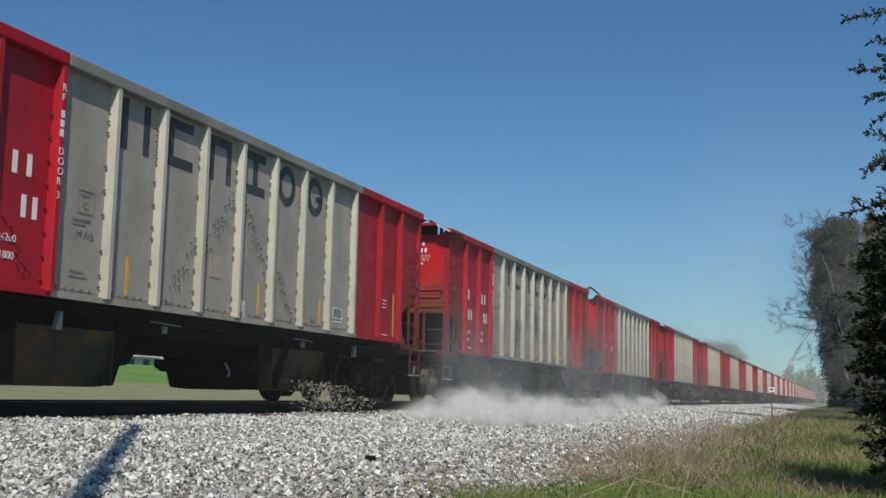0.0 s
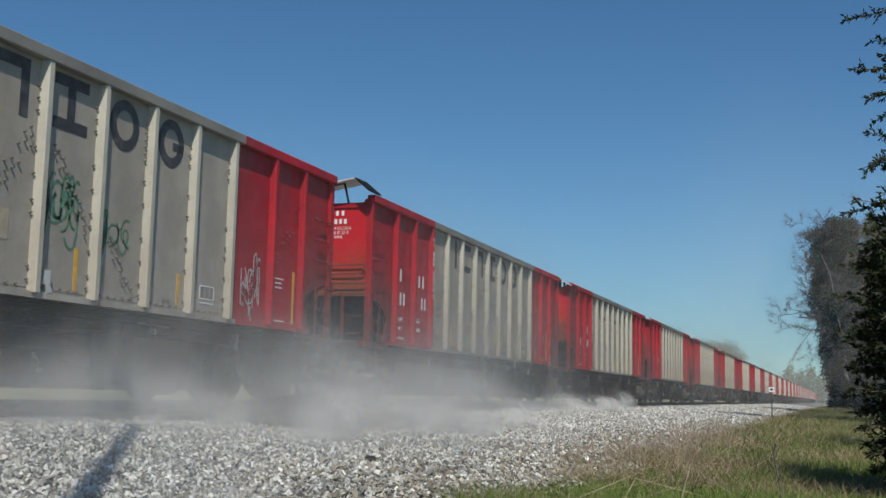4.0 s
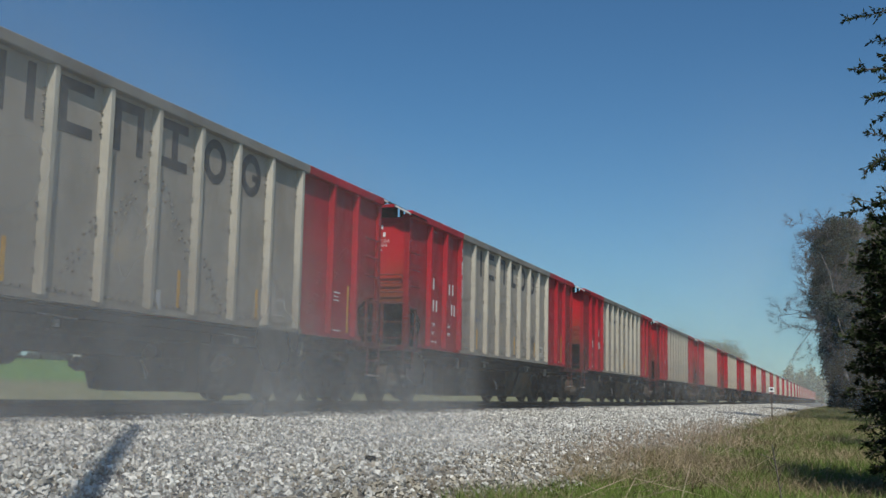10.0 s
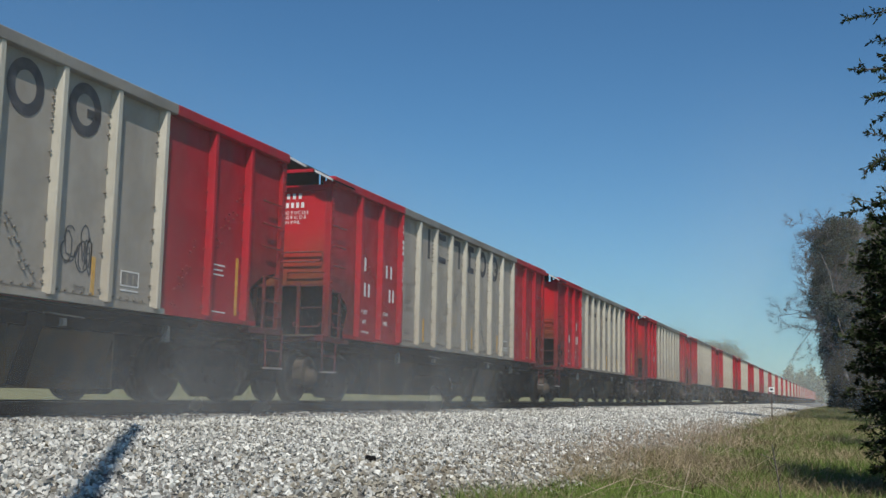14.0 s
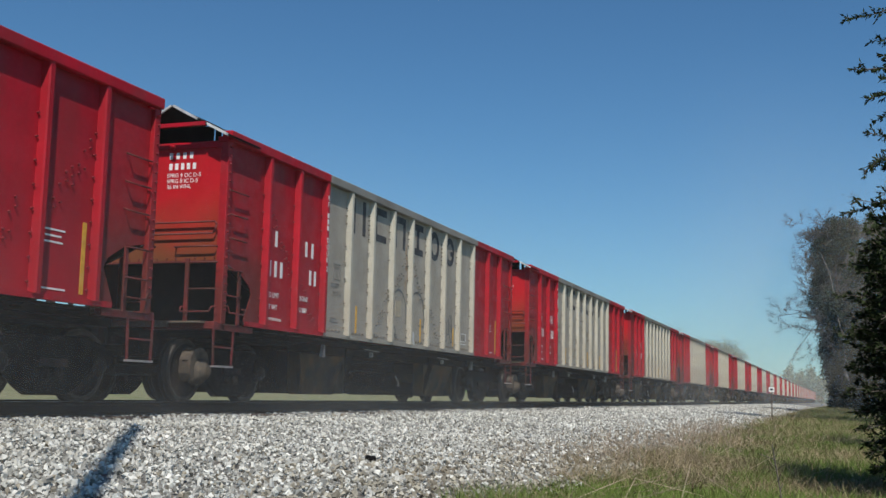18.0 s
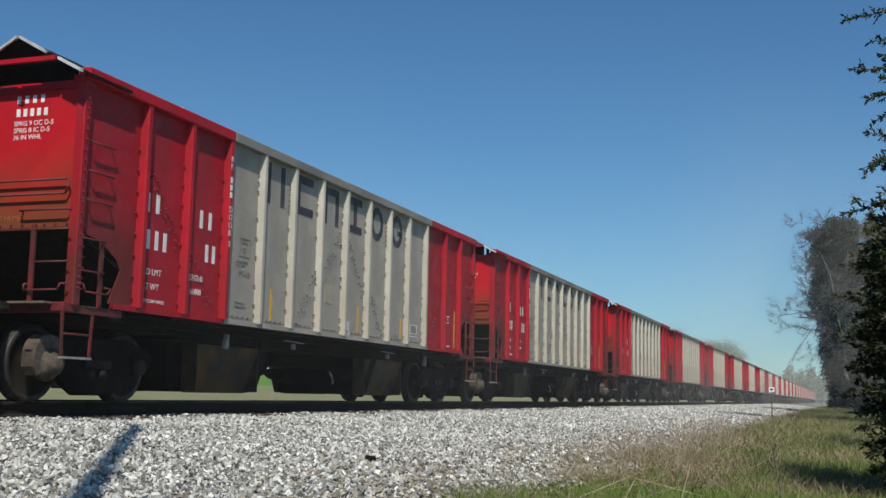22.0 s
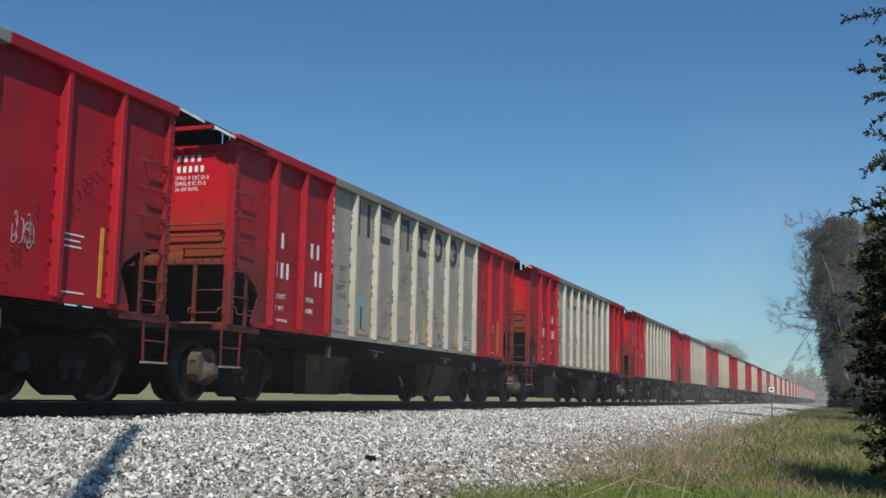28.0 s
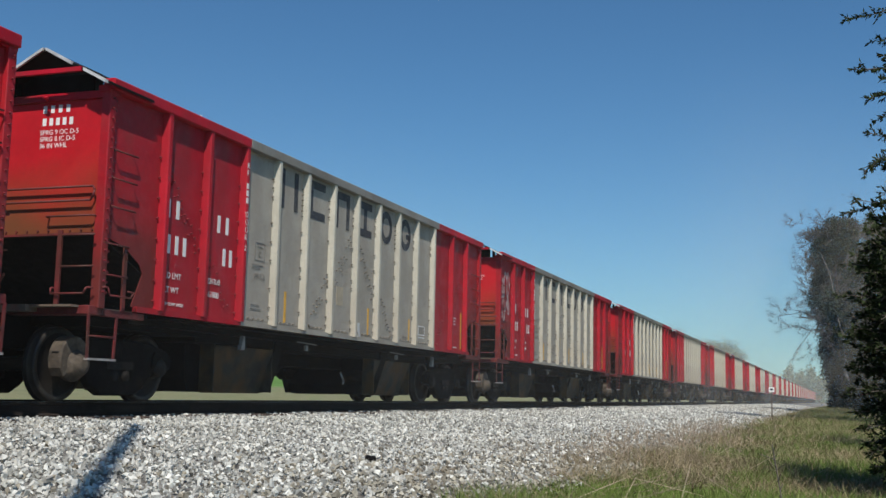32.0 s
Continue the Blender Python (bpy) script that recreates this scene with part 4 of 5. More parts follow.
# ---- plants ----
def sticks(segs, sides=5):
    """Tapered branches from rows of ax ay az bx by bz ra rb."""
    S = np.asarray(segs, dtype=float)
    a, b, ra, rb = S[:, 0:3], S[:, 3:6], S[:, 6], S[:, 7]
    d = b - a
    d /= np.linalg.norm(d, axis=1, keepdims=True) + 1e-9
    ref = np.where(np.abs(d[:, 2:3]) > 0.9, np.array([[1.0, 0, 0]]), np.array([[0, 0, 1.0]]))
    u = np.cross(d, ref)
    u /= np.linalg.norm(u, axis=1, keepdims=True)
    w = np.cross(d, u)
    ang = np.arange(sides) * 2 * np.pi / sides
    ring = u[:, None] * np.cos(ang)[None, :, None] + w[:, None] * np.sin(ang)[None, :, None]
    v = np.concatenate([a[:, None] + ring * ra[:, None, None], b[:, None] + ring * rb[:, None, None]], 1).reshape(-1, 3)
    k = np.arange(len(S))[:, None] * sides * 2
    i = np.arange(sides)[None]
    j = (i + 1) % sides
    f = np.stack([k + i, k + j, k + j + sides, k + i + sides], -1).reshape(-1, 4)
    return v, f


def leaves(p, d, length, width, rng):
    """Pointed leaves at p along d."""
    n = len(p)
    d = d / (np.linalg.norm(d, axis=1, keepdims=True) + 1e-9)
    side = np.cross(d, rng.normal(size=(n, 3)))
    side /= np.linalg.norm(side, axis=1, keepdims=True) + 1e-9
    L = (length * rng.uniform(0.6, 1.3, n))[:, None]
    W = (width * rng.uniform(0.7, 1.2, n))[:, None]
    v = np.stack([p, p + d * L * 0.5 + side * W * 0.5, p + d * L, p + d * L * 0.5 - side * W * 0.5], 1).reshape(-1, 3)
    return v, (np.arange(n)[:, None] * 4 + np.array([[0, 1, 2, 3]]))


def grow(rng, a, d, length, r, depth, segs, tips, bend=0.25, up=0.1, spread=0.7):
    """A limb in a few lengths, then forks."""
    p, n = np.array(a, float), 4
    d = np.array(d, float)
    for i in range(n):
        d = d + rng.normal(size=3) * bend * 0.5 + np.array([0, 0, up])
        d /= np.linalg.norm(d)
        q = p + d * length / n
        r2 = r * (0.82 if depth else 0.7)
        segs.append((*p, *q, r, r2))
        if depth and i >= 1:
            for _ in range(2 if i == n - 1 else 1):
                side = d + rng.normal(size=3) * spread
                grow(rng, q, side / np.linalg.norm(side), length * rng.uniform(0.55, 0.8), r2 * 0.55, depth - 1, segs, tips, bend, up * 0.6, spread)
        elif not depth:
            tips.append((*q, *d))
        p, r = q, r2


BARK = mat("bark", (0.13, 0.11, 0.095), 0.9, vary=0.3, scale=3, bump=0.5, bump_scale=25)
PALE_BARK = mat("pale_bark", (0.20, 0.185, 0.165), 0.9, vary=0.3, scale=3)
TWIG = mat("grey_twigs", (0.105, 0.093, 0.085), 0.9, vary=0.2, scale=2)
CEDAR = mat("cedar_green", (0.028, 0.040, 0.014), 0.8, vary=0.35, scale=1.5, per_island=0.4, spec=0.2)
IVY = mat("ivy_green", (0.030, 0.040, 0.026), 0.7, vary=0.35, scale=0.5, per_island=0.45, spec=0.3)
BUDS = mat("spring_leaf", (0.17, 0.17, 0.075), 0.8, vary=0.3, scale=0.4, per_island=0.4, spec=0.2)
# far leaves: distance haze is mixed into the colour, paler and greyer
HAZED_LEAF = mat("far_leaf", (0.20, 0.225, 0.16), 0.9, vary=0.25, scale=0.2, per_island=0.35, spec=0.1)


def cedar(x, y, tall, wide, seed, count, label, foot=[0.85, 0.95, 1.0]):
    rng = np.random.default_rng(seed)
    base = float(height(x, y)) - 0.05
    segs, P4, D4 = [], [], []
    for i in range(10):
        segs.append((x, y, base + tall * i / 10, x, y, base + tall * (i + 1) / 10, 0.11 * (1 - i / 10.5), 0.11 * (1 - (i + 1) / 10.5)))
    for i in range(count):
        f = (i + 0.5) / count
        z = base + 0.15 + (tall - 0.2) * f ** 1.15
        reach = wide * np.interp(f, [0, 0.10, 0.2, 0.5, 1], foot + [0.82, 0.2]) * rng.uniform(0.55, 1.12)
        ang = rng.uniform(0, 2 * np.pi)
        d = np.array([np.cos(ang), np.sin(ang), rng.uniform(0.0, 0.45)])
        p = np.array([x, y, z])
        n = 7
        for j in range(n):
            d = d + rng.normal(size=3) * 0.13
            q = p + d / np.linalg.norm(d) * reach / n
            segs.append((*p, *q, 0.016 * (1 - j / n) + 0.003, 0.016 * (1 - (j + 1) / n) + 0.003))
            if j >= 1:
                for _ in range(5 if f < 0.45 else 3):
                    sd = d + rng.normal(size=3) * 0.75
                    sd /= np.linalg.norm(sd)
                    ln = rng.uniform(0.06, 0.24) * (1.25 - 0.5 * j / n)
                    s0 = p + (q - p) * rng.random()
                    e = s0 + sd * ln
                    segs.append((*s0, *e, 0.004, 0.002))
                    m = 9
                    u = rng.random((m, 1))
                    P4.append(s0 + (e - s0) * u)
                    D4.append(sd + rng.normal(size=(m, 3)) * 0.55)
            p = q
    tree = tagged(new("cedar_tree"), label, "tree")
    v, f = sticks(segs, 4)
    part("trunk", bare("trunk", v, f, BARK), None, tree, "thin brown trunk and boughs")
    v, f = leaves(np.concatenate(P4), np.concatenate(D4), 0.065, 0.021, rng)
    part("crown", bare("crown", v, f, CEDAR), None, tree, "dark green scaly sprays")


def near_cedar(x, y, tall, seed):
    """A cedar with a dense foot and long, thinly clad boughs above."""
    rng = np.random.default_rng(seed)
    base = float(height(x, y)) - 0.05
    segs = [(x, y, base + tall * i / 10, x, y, base + tall * (i + 1) / 10, 0.11 * (1 - i / 10.5), 0.11 * (1 - (i + 1) / 10.5)) for i in range(10)]
    P4, D4 = [], []

    def bough(z, ang, reach, rise, full):
        d = np.array([np.cos(ang), np.sin(ang), rise])
        p, m = np.array([x, y, z]), 10
        for j in range(m):
            d = d + rng.normal(size=3) * 0.11
            q = p + d / np.linalg.norm(d) * reach / m
            segs.append((*p, *q, 0.011 * (1 - j / m) + 0.0025, 0.011 * (1 - (j + 1) / m) + 0.0025))
            for _ in range(full if j > 1 else 0):
                sd = d + rng.normal(size=3) * 0.7
                sd /= np.linalg.norm(sd)
                s0 = p + (q - p) * rng.random()
                e = s0 + sd * rng.uniform(0.03, 0.12) * (1.3 - 0.6 * j / m)
                segs.append((*s0, *e, 0.0035, 0.002))
                u = rng.random((7, 1))
                P4.append(s0 + (e - s0) * u)
                D4.append(sd + rng.normal(size=(7, 3)) * 0.5)
            p = q

    for i in range(1500):
        z = base + 0.10 + 2.35 * rng.random()
        wide = np.interp(z - base, [0.1, 0.5, 1.0, 1.9, 2.25, 2.45], [0.98, 1.12, 1.30, 1.30, 1.15, 0.95])
        bough(z, rng.uniform(0, 2 * np.pi), wide * rng.uniform(0.6, 1.0) * (1.0 if rng.random() < 0.93 else 1.12), rng.uniform(-0.1, 0.4), 5)
    for i in range(150):
        z = base + 2.3 + (tall - 2.5) * rng.random() ** 1.2
        bough(z, rng.uniform(0, 2 * np.pi), np.interp(z, [1.6, 3.6, 4.8], [1.02, 0.92, 0.15]) * rng.uniform(0.65, 1.08), rng.uniform(-0.15, 0.35), 3)
    # the longest boughs, reaching out over the verge
    for z, reach, rise in ((4.02, 1.12, -0.12), (3.78, 0.98, -0.2), (3.40, 1.06, 0.10), (3.05, 0.95, -0.05), (2.98, 1.24, -0.16), (2.62, 1.0, 0.0), (2.45, 0.98, -0.1), (2.22, 0.97, -0.12), (2.05, 1.2, -0.1), (1.86, 1.1, -0.1)):
        bough(z, 1.57 + rng.uniform(-0.12, 0.12), reach, rise, 5)
    tree = tagged(new("cedar_tree"), "dark green cedar with ragged branches beside the verge", "tree")
    v, f = sticks(segs, 4)
    part("trunk", bare("trunk", v, f, BARK), None, tree, "thin brown trunk and boughs")
    v, f = leaves(np.concatenate(P4), np.concatenate(D4), 0.050, 0.020, rng)
    part("crown", bare("crown", v, f, CEDAR), None, tree, "dark green scaly sprays")


near_cedar(11.0, -1.28, 5.3, 3)
cedar(20.5, -2.35, 7.5, 2.0, 5, 220, "dark green cedar standing in the verge")


def broad_tree(x, y, tall, seed, label, bark=BARK, lean=(0, 0), twig=TWIG, ivy=0, buds=0, bend=0.05, ivy_wide=1.5, ivy_top=0.95, limbs=9, thick=0.022, spread=0.75, leaf=BUDS, leaf_size=0.075, depth=2, reach=1.0):
    rng = np.random.default_rng(seed)
    base = float(height(x, y)) - 0.1
    tree = tagged(new("tree"), label, "tree")
    trunk, segs, tips = [], [], []
    p = np.array([x, y, base])
    for i in range(8):
        q = p + np.array([lean[0] / 8 + rng.normal() * bend * tall / 8, lean[1] / 8 + rng.normal() * bend * tall / 8, tall * 0.85 / 8])
        r = thick * tall * (1 - i / 9)
        trunk.append((*p, *q, r, thick * tall * (1 - (i + 1) / 9)))
        if i >= 2:
            for _ in range(max(1, limbs // 6)):
                ang = rng.uniform(0, 2 * np.pi)
                d = np.array([np.cos(ang), np.sin(ang), rng.uniform(0.25, 1.1)])
                grow(rng, q, d / np.linalg.norm(d), tall * reach * rng.uniform(0.13, 0.26), r * 0.45, depth, segs, tips, 0.35, 0.08, spread)
        p = q
    v, f = sticks(trunk, 9)
    part("trunk", bare("trunk", v, f, bark, True), None, tree)
    v, f = sticks(segs, 3)
    part("limbs", bare("limbs", v, f, twig), None, tree, "fine bare branches")
    T = np.array(tips)
    # hair-fine twigs at the ends
    n = len(T) * 8
    k = np.repeat(np.arange(len(T)), 8)
    dd = T[k, 3:] + rng.normal(size=(n, 3)) * 0.7
    e = T[k, :3] + dd / np.linalg.norm(dd, axis=1, keepdims=True) * rng.uniform(0.15, 0.6, (n, 1)) * tall / 14
    rr = np.full((n, 1), 0.0006 * tall)
    v, f = sticks(np.concatenate([T[k, :3], e, rr, rr * 0.4], 1), 3)
    tagged(part("twig_work", bare("twig_work", v, f, twig), None, tree, "hair-fine bare twig ends"), kind="stuff")
    if buds:
        k = rng.integers(0, n, buds)
        v, f = leaves(e[k] + rng.normal(size=(buds, 3)) * 0.15, rng.normal(size=(buds, 3)), leaf_size, leaf_size * 0.7, rng)
        part("crown", bare("crown", v, f, leaf), None, tree, "thin spring leaves")
    if ivy:
        # clumps along the trunk and the lower limbs
        m = 130
        ax = rng.random(m) ** 0.9 * ivy_top
        out = ivy_wide * np.interp(ax, [0, 0.2, 0.4, 0.6, 0.75, 0.9, 1.0], [0.42, 0.55, 0.72, 1.0, 1.05, 0.75, 0.25])
        turn, far = rng.uniform(0, 2 * np.pi, m), rng.uniform(0.3, 1.0, m) ** 0.6
        cx, cy = x + lean[0] * ax + np.cos(turn) * far * out, y + lean[1] * ax + np.sin(turn) * far * out
        cz = base + tall * ax
        k = rng.integers(0, m, ivy)
        g = rng.normal(size=(ivy, 3))
        g *= (rng.random((ivy, 1)) ** 0.33) / np.linalg.norm(g, axis=1, keepdims=True)
        pts = np.stack([cx[k], cy[k], cz[k]], 1) + g * np.array([0.9, 0.9, 1.1]) * ivy_wide * 0.36
        pts = pts[pts[:, 2] > base]
        v, f = leaves(pts, rng.normal(size=(len(pts), 3)), 0.14, 0.11, rng)
        part("ivy", bare("ivy", v, f, IVY), None, tree, "dense dark ivy")


broad_tree(86, -0.55, 14.2, 11, "tall ivy-clad tree with bare twigs at the wood's edge", lean=(0, 0.3), ivy=70000, ivy_wide=2.0, ivy_top=0.95, limbs=18, reach=0.8)
broad_tree(92, -3.0, 14.2, 12, "bare pale-barked tree leaning over the verge", bark=PALE_BARK, lean=(0, 1.4), limbs=18, buds=3500, ivy=55000, ivy_wide=2.1, ivy_top=0.85, reach=0.8)
broad_tree(80, -3.2, 12.8, 13, "bare brown tree with thin spring leaves", limbs=18, buds=4000, ivy=55000, ivy_wide=2.2, ivy_top=0.85, reach=0.8)
broad_tree(97, 0.2, 12.0, 14, "bare grey tree behind the ivy-clad one", limbs=18, buds=1400, reach=0.9)
broad_tree(70, -4.2, 11.0, 15, "bushy brown tree in the hedge", limbs=14, buds=3500, ivy=30000, ivy_wide=1.8, ivy_top=0.85)
broad_tree(58, -4.6, 9.5, 16, "dark bushy tree in the hedge", limbs=12, buds=3000, ivy=30000, ivy_wide=1.7, ivy_top=0.85)


broad_tree(64, -1.5, 10.5, 21, "bare pale-barked tree leaning over the verge", bark=PALE_BARK, lean=(0, 1.5), limbs=8, thick=0.009, reach=0.5, bend=0.16, ivy=14000, ivy_wide=1.1, ivy_top=0.62)
broad_tree(37, -5.0, 28.0, 22, "tall tree in thin spring leaf beside the verge", limbs=14, buds=5000, reach=0.3)


def far_trees():
    rows = [(330, 34.0, 18.5, 3.6), (326, 38, 17.5, 3.4), (345, 50, 22.5, 4.2), (340, 56, 23, 4.2), (365, 34, 20, 3.8), (300, 50, 20.5, 3.6), (420, 66, 29, 5.4), (330, 30.0, 16.5, 3), (345, 44, 20.5, 3.8)]
    for i, (x, y, tall, wide) in enumerate(rows):
        rng = np.random.default_rng(100 + i)
        base = float(height(x, y))
        t = tagged(new("tree"), "hazy far tree in thin spring leaf beyond the train", "tree", "far trees beyond the field")
        segs, tips = [(x, y, base - 0.2, x, y, base + tall * 0.5, 0.3, 0.18)], []
        for j in range(9):
            ang = rng.uniform(0, 6.28)
            grow(rng, (x, y, base + tall * rng.uniform(0.25, 0.5)), (np.cos(ang) * 0.7, np.sin(ang) * 0.7, 0.9), wide * 1.5, 0.12, 1, segs, tips, 0.3, 0.1)
        v, f = sticks(segs, 4)
        part("trunk", bare("trunk", v, f, TWIG), None, t)
        T = np.array(tips)
        m = 9000
        k = rng.integers(0, len(T), m)
        g = T[k, :3] + rng.normal(size=(m, 3)) * wide * 0.22
        g[:, 2] = base + (g[:, 2] - base) * np.minimum(1.0, tall / max(1e-3, g[:, 2].max() - base))
        v, f = leaves(g, rng.normal(size=(m, 3)), 0.42, 0.30, rng)
        part("crown", bare("crown", v, f, HAZED_LEAF), None, t, "leaf clumps tinted pale grey-green for haze")


far_trees()


def far_wood():
    rng = np.random.default_rng(140)
    n = 12000
    y = rng.uniform(-14, 27, n)
    top = np.interp(y, [-14, 0, 12, 20, 27], [9, 10, 14, 14, 5]) * (0.8 + 0.2 * np.sin(y * 1.1) * np.sin(y * 0.37 + 1) + 0.12 * np.sin(y * 2.9))
    p = np.stack([rng.uniform(455, 505, n), y, 0.5 + top * rng.random(n) ** 0.7 + rng.normal(size=n) * 0.5], 1)
    v, f = leaves(p, rng.normal(size=(n, 3)), 0.9, 0.6, rng)
    tagged(new("far_wood", bare("far_wood", v, f, HAZED_LEAF)), "hazy grey-green wood at the end of the line", "wood", kind="stuff")


far_wood()

GRASS = mat("green_grass", (0.120, 0.170, 0.036), 0.7, vary=0.25, scale=0.6, per_island=0.4, spec=0.3)
DRYGRASS = mat("dry_grass", (0.28, 0.225, 0.135), 0.8, vary=0.25, scale=0.8, per_island=0.4, spec=0.2)
STRAW = mat("pale_straw", (0.30, 0.245, 0.15), 0.8, vary=0.25, scale=3, per_island=0.45, spec=0.2)
STEM = mat("dead_stems", (0.36, 0.285, 0.21), 0.85, vary=0.25, scale=2, per_island=0.35, spec=0.2)


def blades(n, x0, x1, y0, y1, tall, wide, keep, rng, lean=0.5):
    x = x0 * (x1 / x0) ** rng.random(n)
    y = rng.uniform(y0, y1, n)
    ok = keep(x, y)
    x, y = x[ok], y[ok]
    n = len(x)
    p = np.stack([x, y, height(x, y) - 0.01], 1)
    h = (tall * rng.uniform(0.4, 1.4, n) * np.interp(x, [6, 40], [0.9, 1.5]))[:, None]
    tip = p + np.concatenate([rng.normal(size=(n, 2)) * lean, np.ones((n, 1))], 1) * h
    ang = rng.uniform(0, np.pi, n)
    s = np.stack([np.cos(ang), np.sin(ang), np.zeros(n)], 1) * (wide * np.interp(x, [6, 40], [1, 3.2]))[:, None]
    v = np.stack([p - s, p + s, tip], 1).reshape(-1, 3)
    return v, np.arange(3 * n).reshape(-1, 3)


def patch(x, y, s, seed):
    return np.sin(x * s + seed) * np.sin(y * s * 1.7 + seed * 2) + 0.6 * np.sin(x * s * 2.7 + 1.3 * seed + y * s)


def build_grass():
    rng = np.random.default_rng(8)
    verge = lambda x, y: y < 2.6 + 0.3 * np.sin(x * 0.9) + 0.2 * np.sin(x * 2.3 + 1) - rng.exponential(0.15, len(x))
    green = lambda x, y: verge(x, y) & ((patch(x, y, 0.9, 1.0) + rng.normal(size=len(x)) * 0.5 + np.interp(x, [6, 9.8, 10.6, 13], [2.4, 2.0, 0.2, 0.35]) - np.interp(y, [1.1, 2.2], [0, 0.45])) > 0.0)
    dry = lambda x, y: verge(x, y) & ((patch(x, y, 0.9, 1.0) + rng.normal(size=len(x)) * 0.6 + np.interp(x, [6, 9.8, 10.6, 12], [2.2, 1.6, 0.0, 0.2]) - np.interp(y, [1.1, 2.2], [0, 0.6])) < 0.30)
    v, f = blades(190000, 6.0, 90, -4.5, 2.9, 0.12, 0.0031, green, rng)
    tagged(new("grass", bare("grass", v, f, GRASS)), "short fresh green grass on the verge", "grass", kind="stuff")
    v, f = blades(110000, 6.0, 90, -4.5, 3.0, 0.15, 0.0032, dry, rng, 0.9)
    tagged(new("dry_grass", bare("dry_grass", v, f, DRYGRASS)), "matted tan dry grass on the verge", "grass", kind="stuff")
    # dead weeds along the ballast's foot
    segs = []
    for i in range(330):
        x = rng.uniform(11.5, 27)
        y = rng.normal(2.35, 0.55)
        if y > 4.2:
            continue
        z = float(height(x, y))
        h = rng.uniform(0.15, 0.5) * (1.0 if y < 3 else 0.7)
        d = rng.normal(size=3) * 0.35
        q = np.array([x, y, z]) + np.array([d[0], d[1], 1]) * h
        segs.append((x, y, z, *q, 0.0035, 0.002))
        for _ in range(3):
            s = np.array([x, y, z]) + (q - np.array([x, y, z])) * rng.uniform(0.4, 0.95)
            e = s + (rng.normal(size=3) * 0.4 + np.array([0, 0, 0.8])) * h * 0.35
            segs.append((*s, *e, 0.0025, 0.0015))
    for i in range(170):
        x, y = rng.uniform(9, 24), rng.normal(1.9, 0.7)
        z = float(height(x, y)) + 0.02
        d = rng.normal(size=2)
        d /= np.linalg.norm(d)
        ln = rng.uniform(0.25, 0.9)
        segs.append((x, y, z, x + d[0] * ln, y + d[1] * ln, z + rng.uniform(0.02, 0.3), 0.004, 0.002))
    v, f = sticks(segs, 3)
    tagged(new("dead_weeds", bare("dead_weeds", v, f, STEM)), "tangled dry brown weed stems at the ballast's foot", "weeds", kind="stuff")
    # matted straw tussocks among the weeds
    straw = []
    for i in range(16):
        cx, cy = rng.uniform(9.6, 15.0), rng.normal(1.75, 0.42)
        size, way = rng.uniform(0.18, 0.42), rng.uniform(0, 2 * np.pi)
        for j in range(60):
            a = np.array([cx + rng.normal() * 0.10, cy + rng.normal() * 0.10, 0.0])
            a[2] = float(height(a[0], a[1])) - 0.01
            ang = way + rng.normal() * 0.9
            out = np.array([np.cos(ang), np.sin(ang), 0]) * size * rng.uniform(0.3, 0.9)
            mid = a + out * 0.55 + np.array([0, 0, size * rng.uniform(0.2, 0.7)])
            end = mid + out * 0.7 + np.array([0, 0, size * rng.uniform(-0.35, 0.15)])
            straw += [(*a, *mid, 0.0024, 0.0018), (*mid, *end, 0.0018, 0.0008)]
    v, f = sticks(straw, 3)
    tagged(new("straw_tussocks", bare("straw_tussocks", v, f, STRAW)), "bent pale straw tussocks at the ballast's foot", "dry grass", kind="stuff")
    # one tall stem by itself
    segs = []
    for i in range(7):
        segs.append((9.3 + 0.01 * i, 0.42 + 0.012 * i, -0.68 + 0.075 * i, 9.31 + 0.01 * i, 0.432 + 0.012 * i, -0.605 + 0.075 * i, 0.006, 0.005))
        e = rng.normal(size=3) * 0.05
        segs.append((9.3 + 0.01 * i, 0.42 + 0.012 * i, -0.65 + 0.075 * i, 9.3 + e[0], 0.42 + e[1] + 0.012 * i, -0.60 + 0.075 * i, 0.004, 0.002))
    v, f = sticks(segs, 4)
    tagged(new("dry_stalk", bare("dry_stalk", v, f, BARK)), "single dark dry weed stalk in the grass", "weed")


build_grass()


# ---- small things by the line ----
def marker_post(x, y):
    z = float(height(x, y))
    o = tagged(new("marker_sign"), "thin post with a small white square sign", "sign")
    o.location = (x, y, z)
    part("post", Shape().rod((0, 0, -0.2), (0, 0, 1.35), 0.02, n=8), WOOD, o)
    part("sign_plate", Shape().box((-0.045, -0.115, 1.20), (-0.03, 0.115, 1.41)), WHITE, o, "white square sign plate", 0.004)
    part("sign_mark", Shape().box((-0.05, -0.06, 1.27), (-0.046, 0.06, 1.36)), DARK, o)


marker_post(50, 2.67)


def utility_pole(x, y, tall, over):
    z = float(height(x, y))
    o = tagged(new("utility_pole"), "leaning round wooden utility pole in the verge", "pole")
    o.location = (x, y, z)
    part("pole", Shape().rod((-over[0] * 0.04, -over[1] * 0.04, -0.5), (*over, tall), 0.095, 0.075, n=14), WOOD, o)


utility_pole(0.62, 1.12, 12.0, (1.45, 2.35))


SIDING = mat("shed_siding", (0.42, 0.43, 0.40), 0.8, vary=0.2, scale=2)


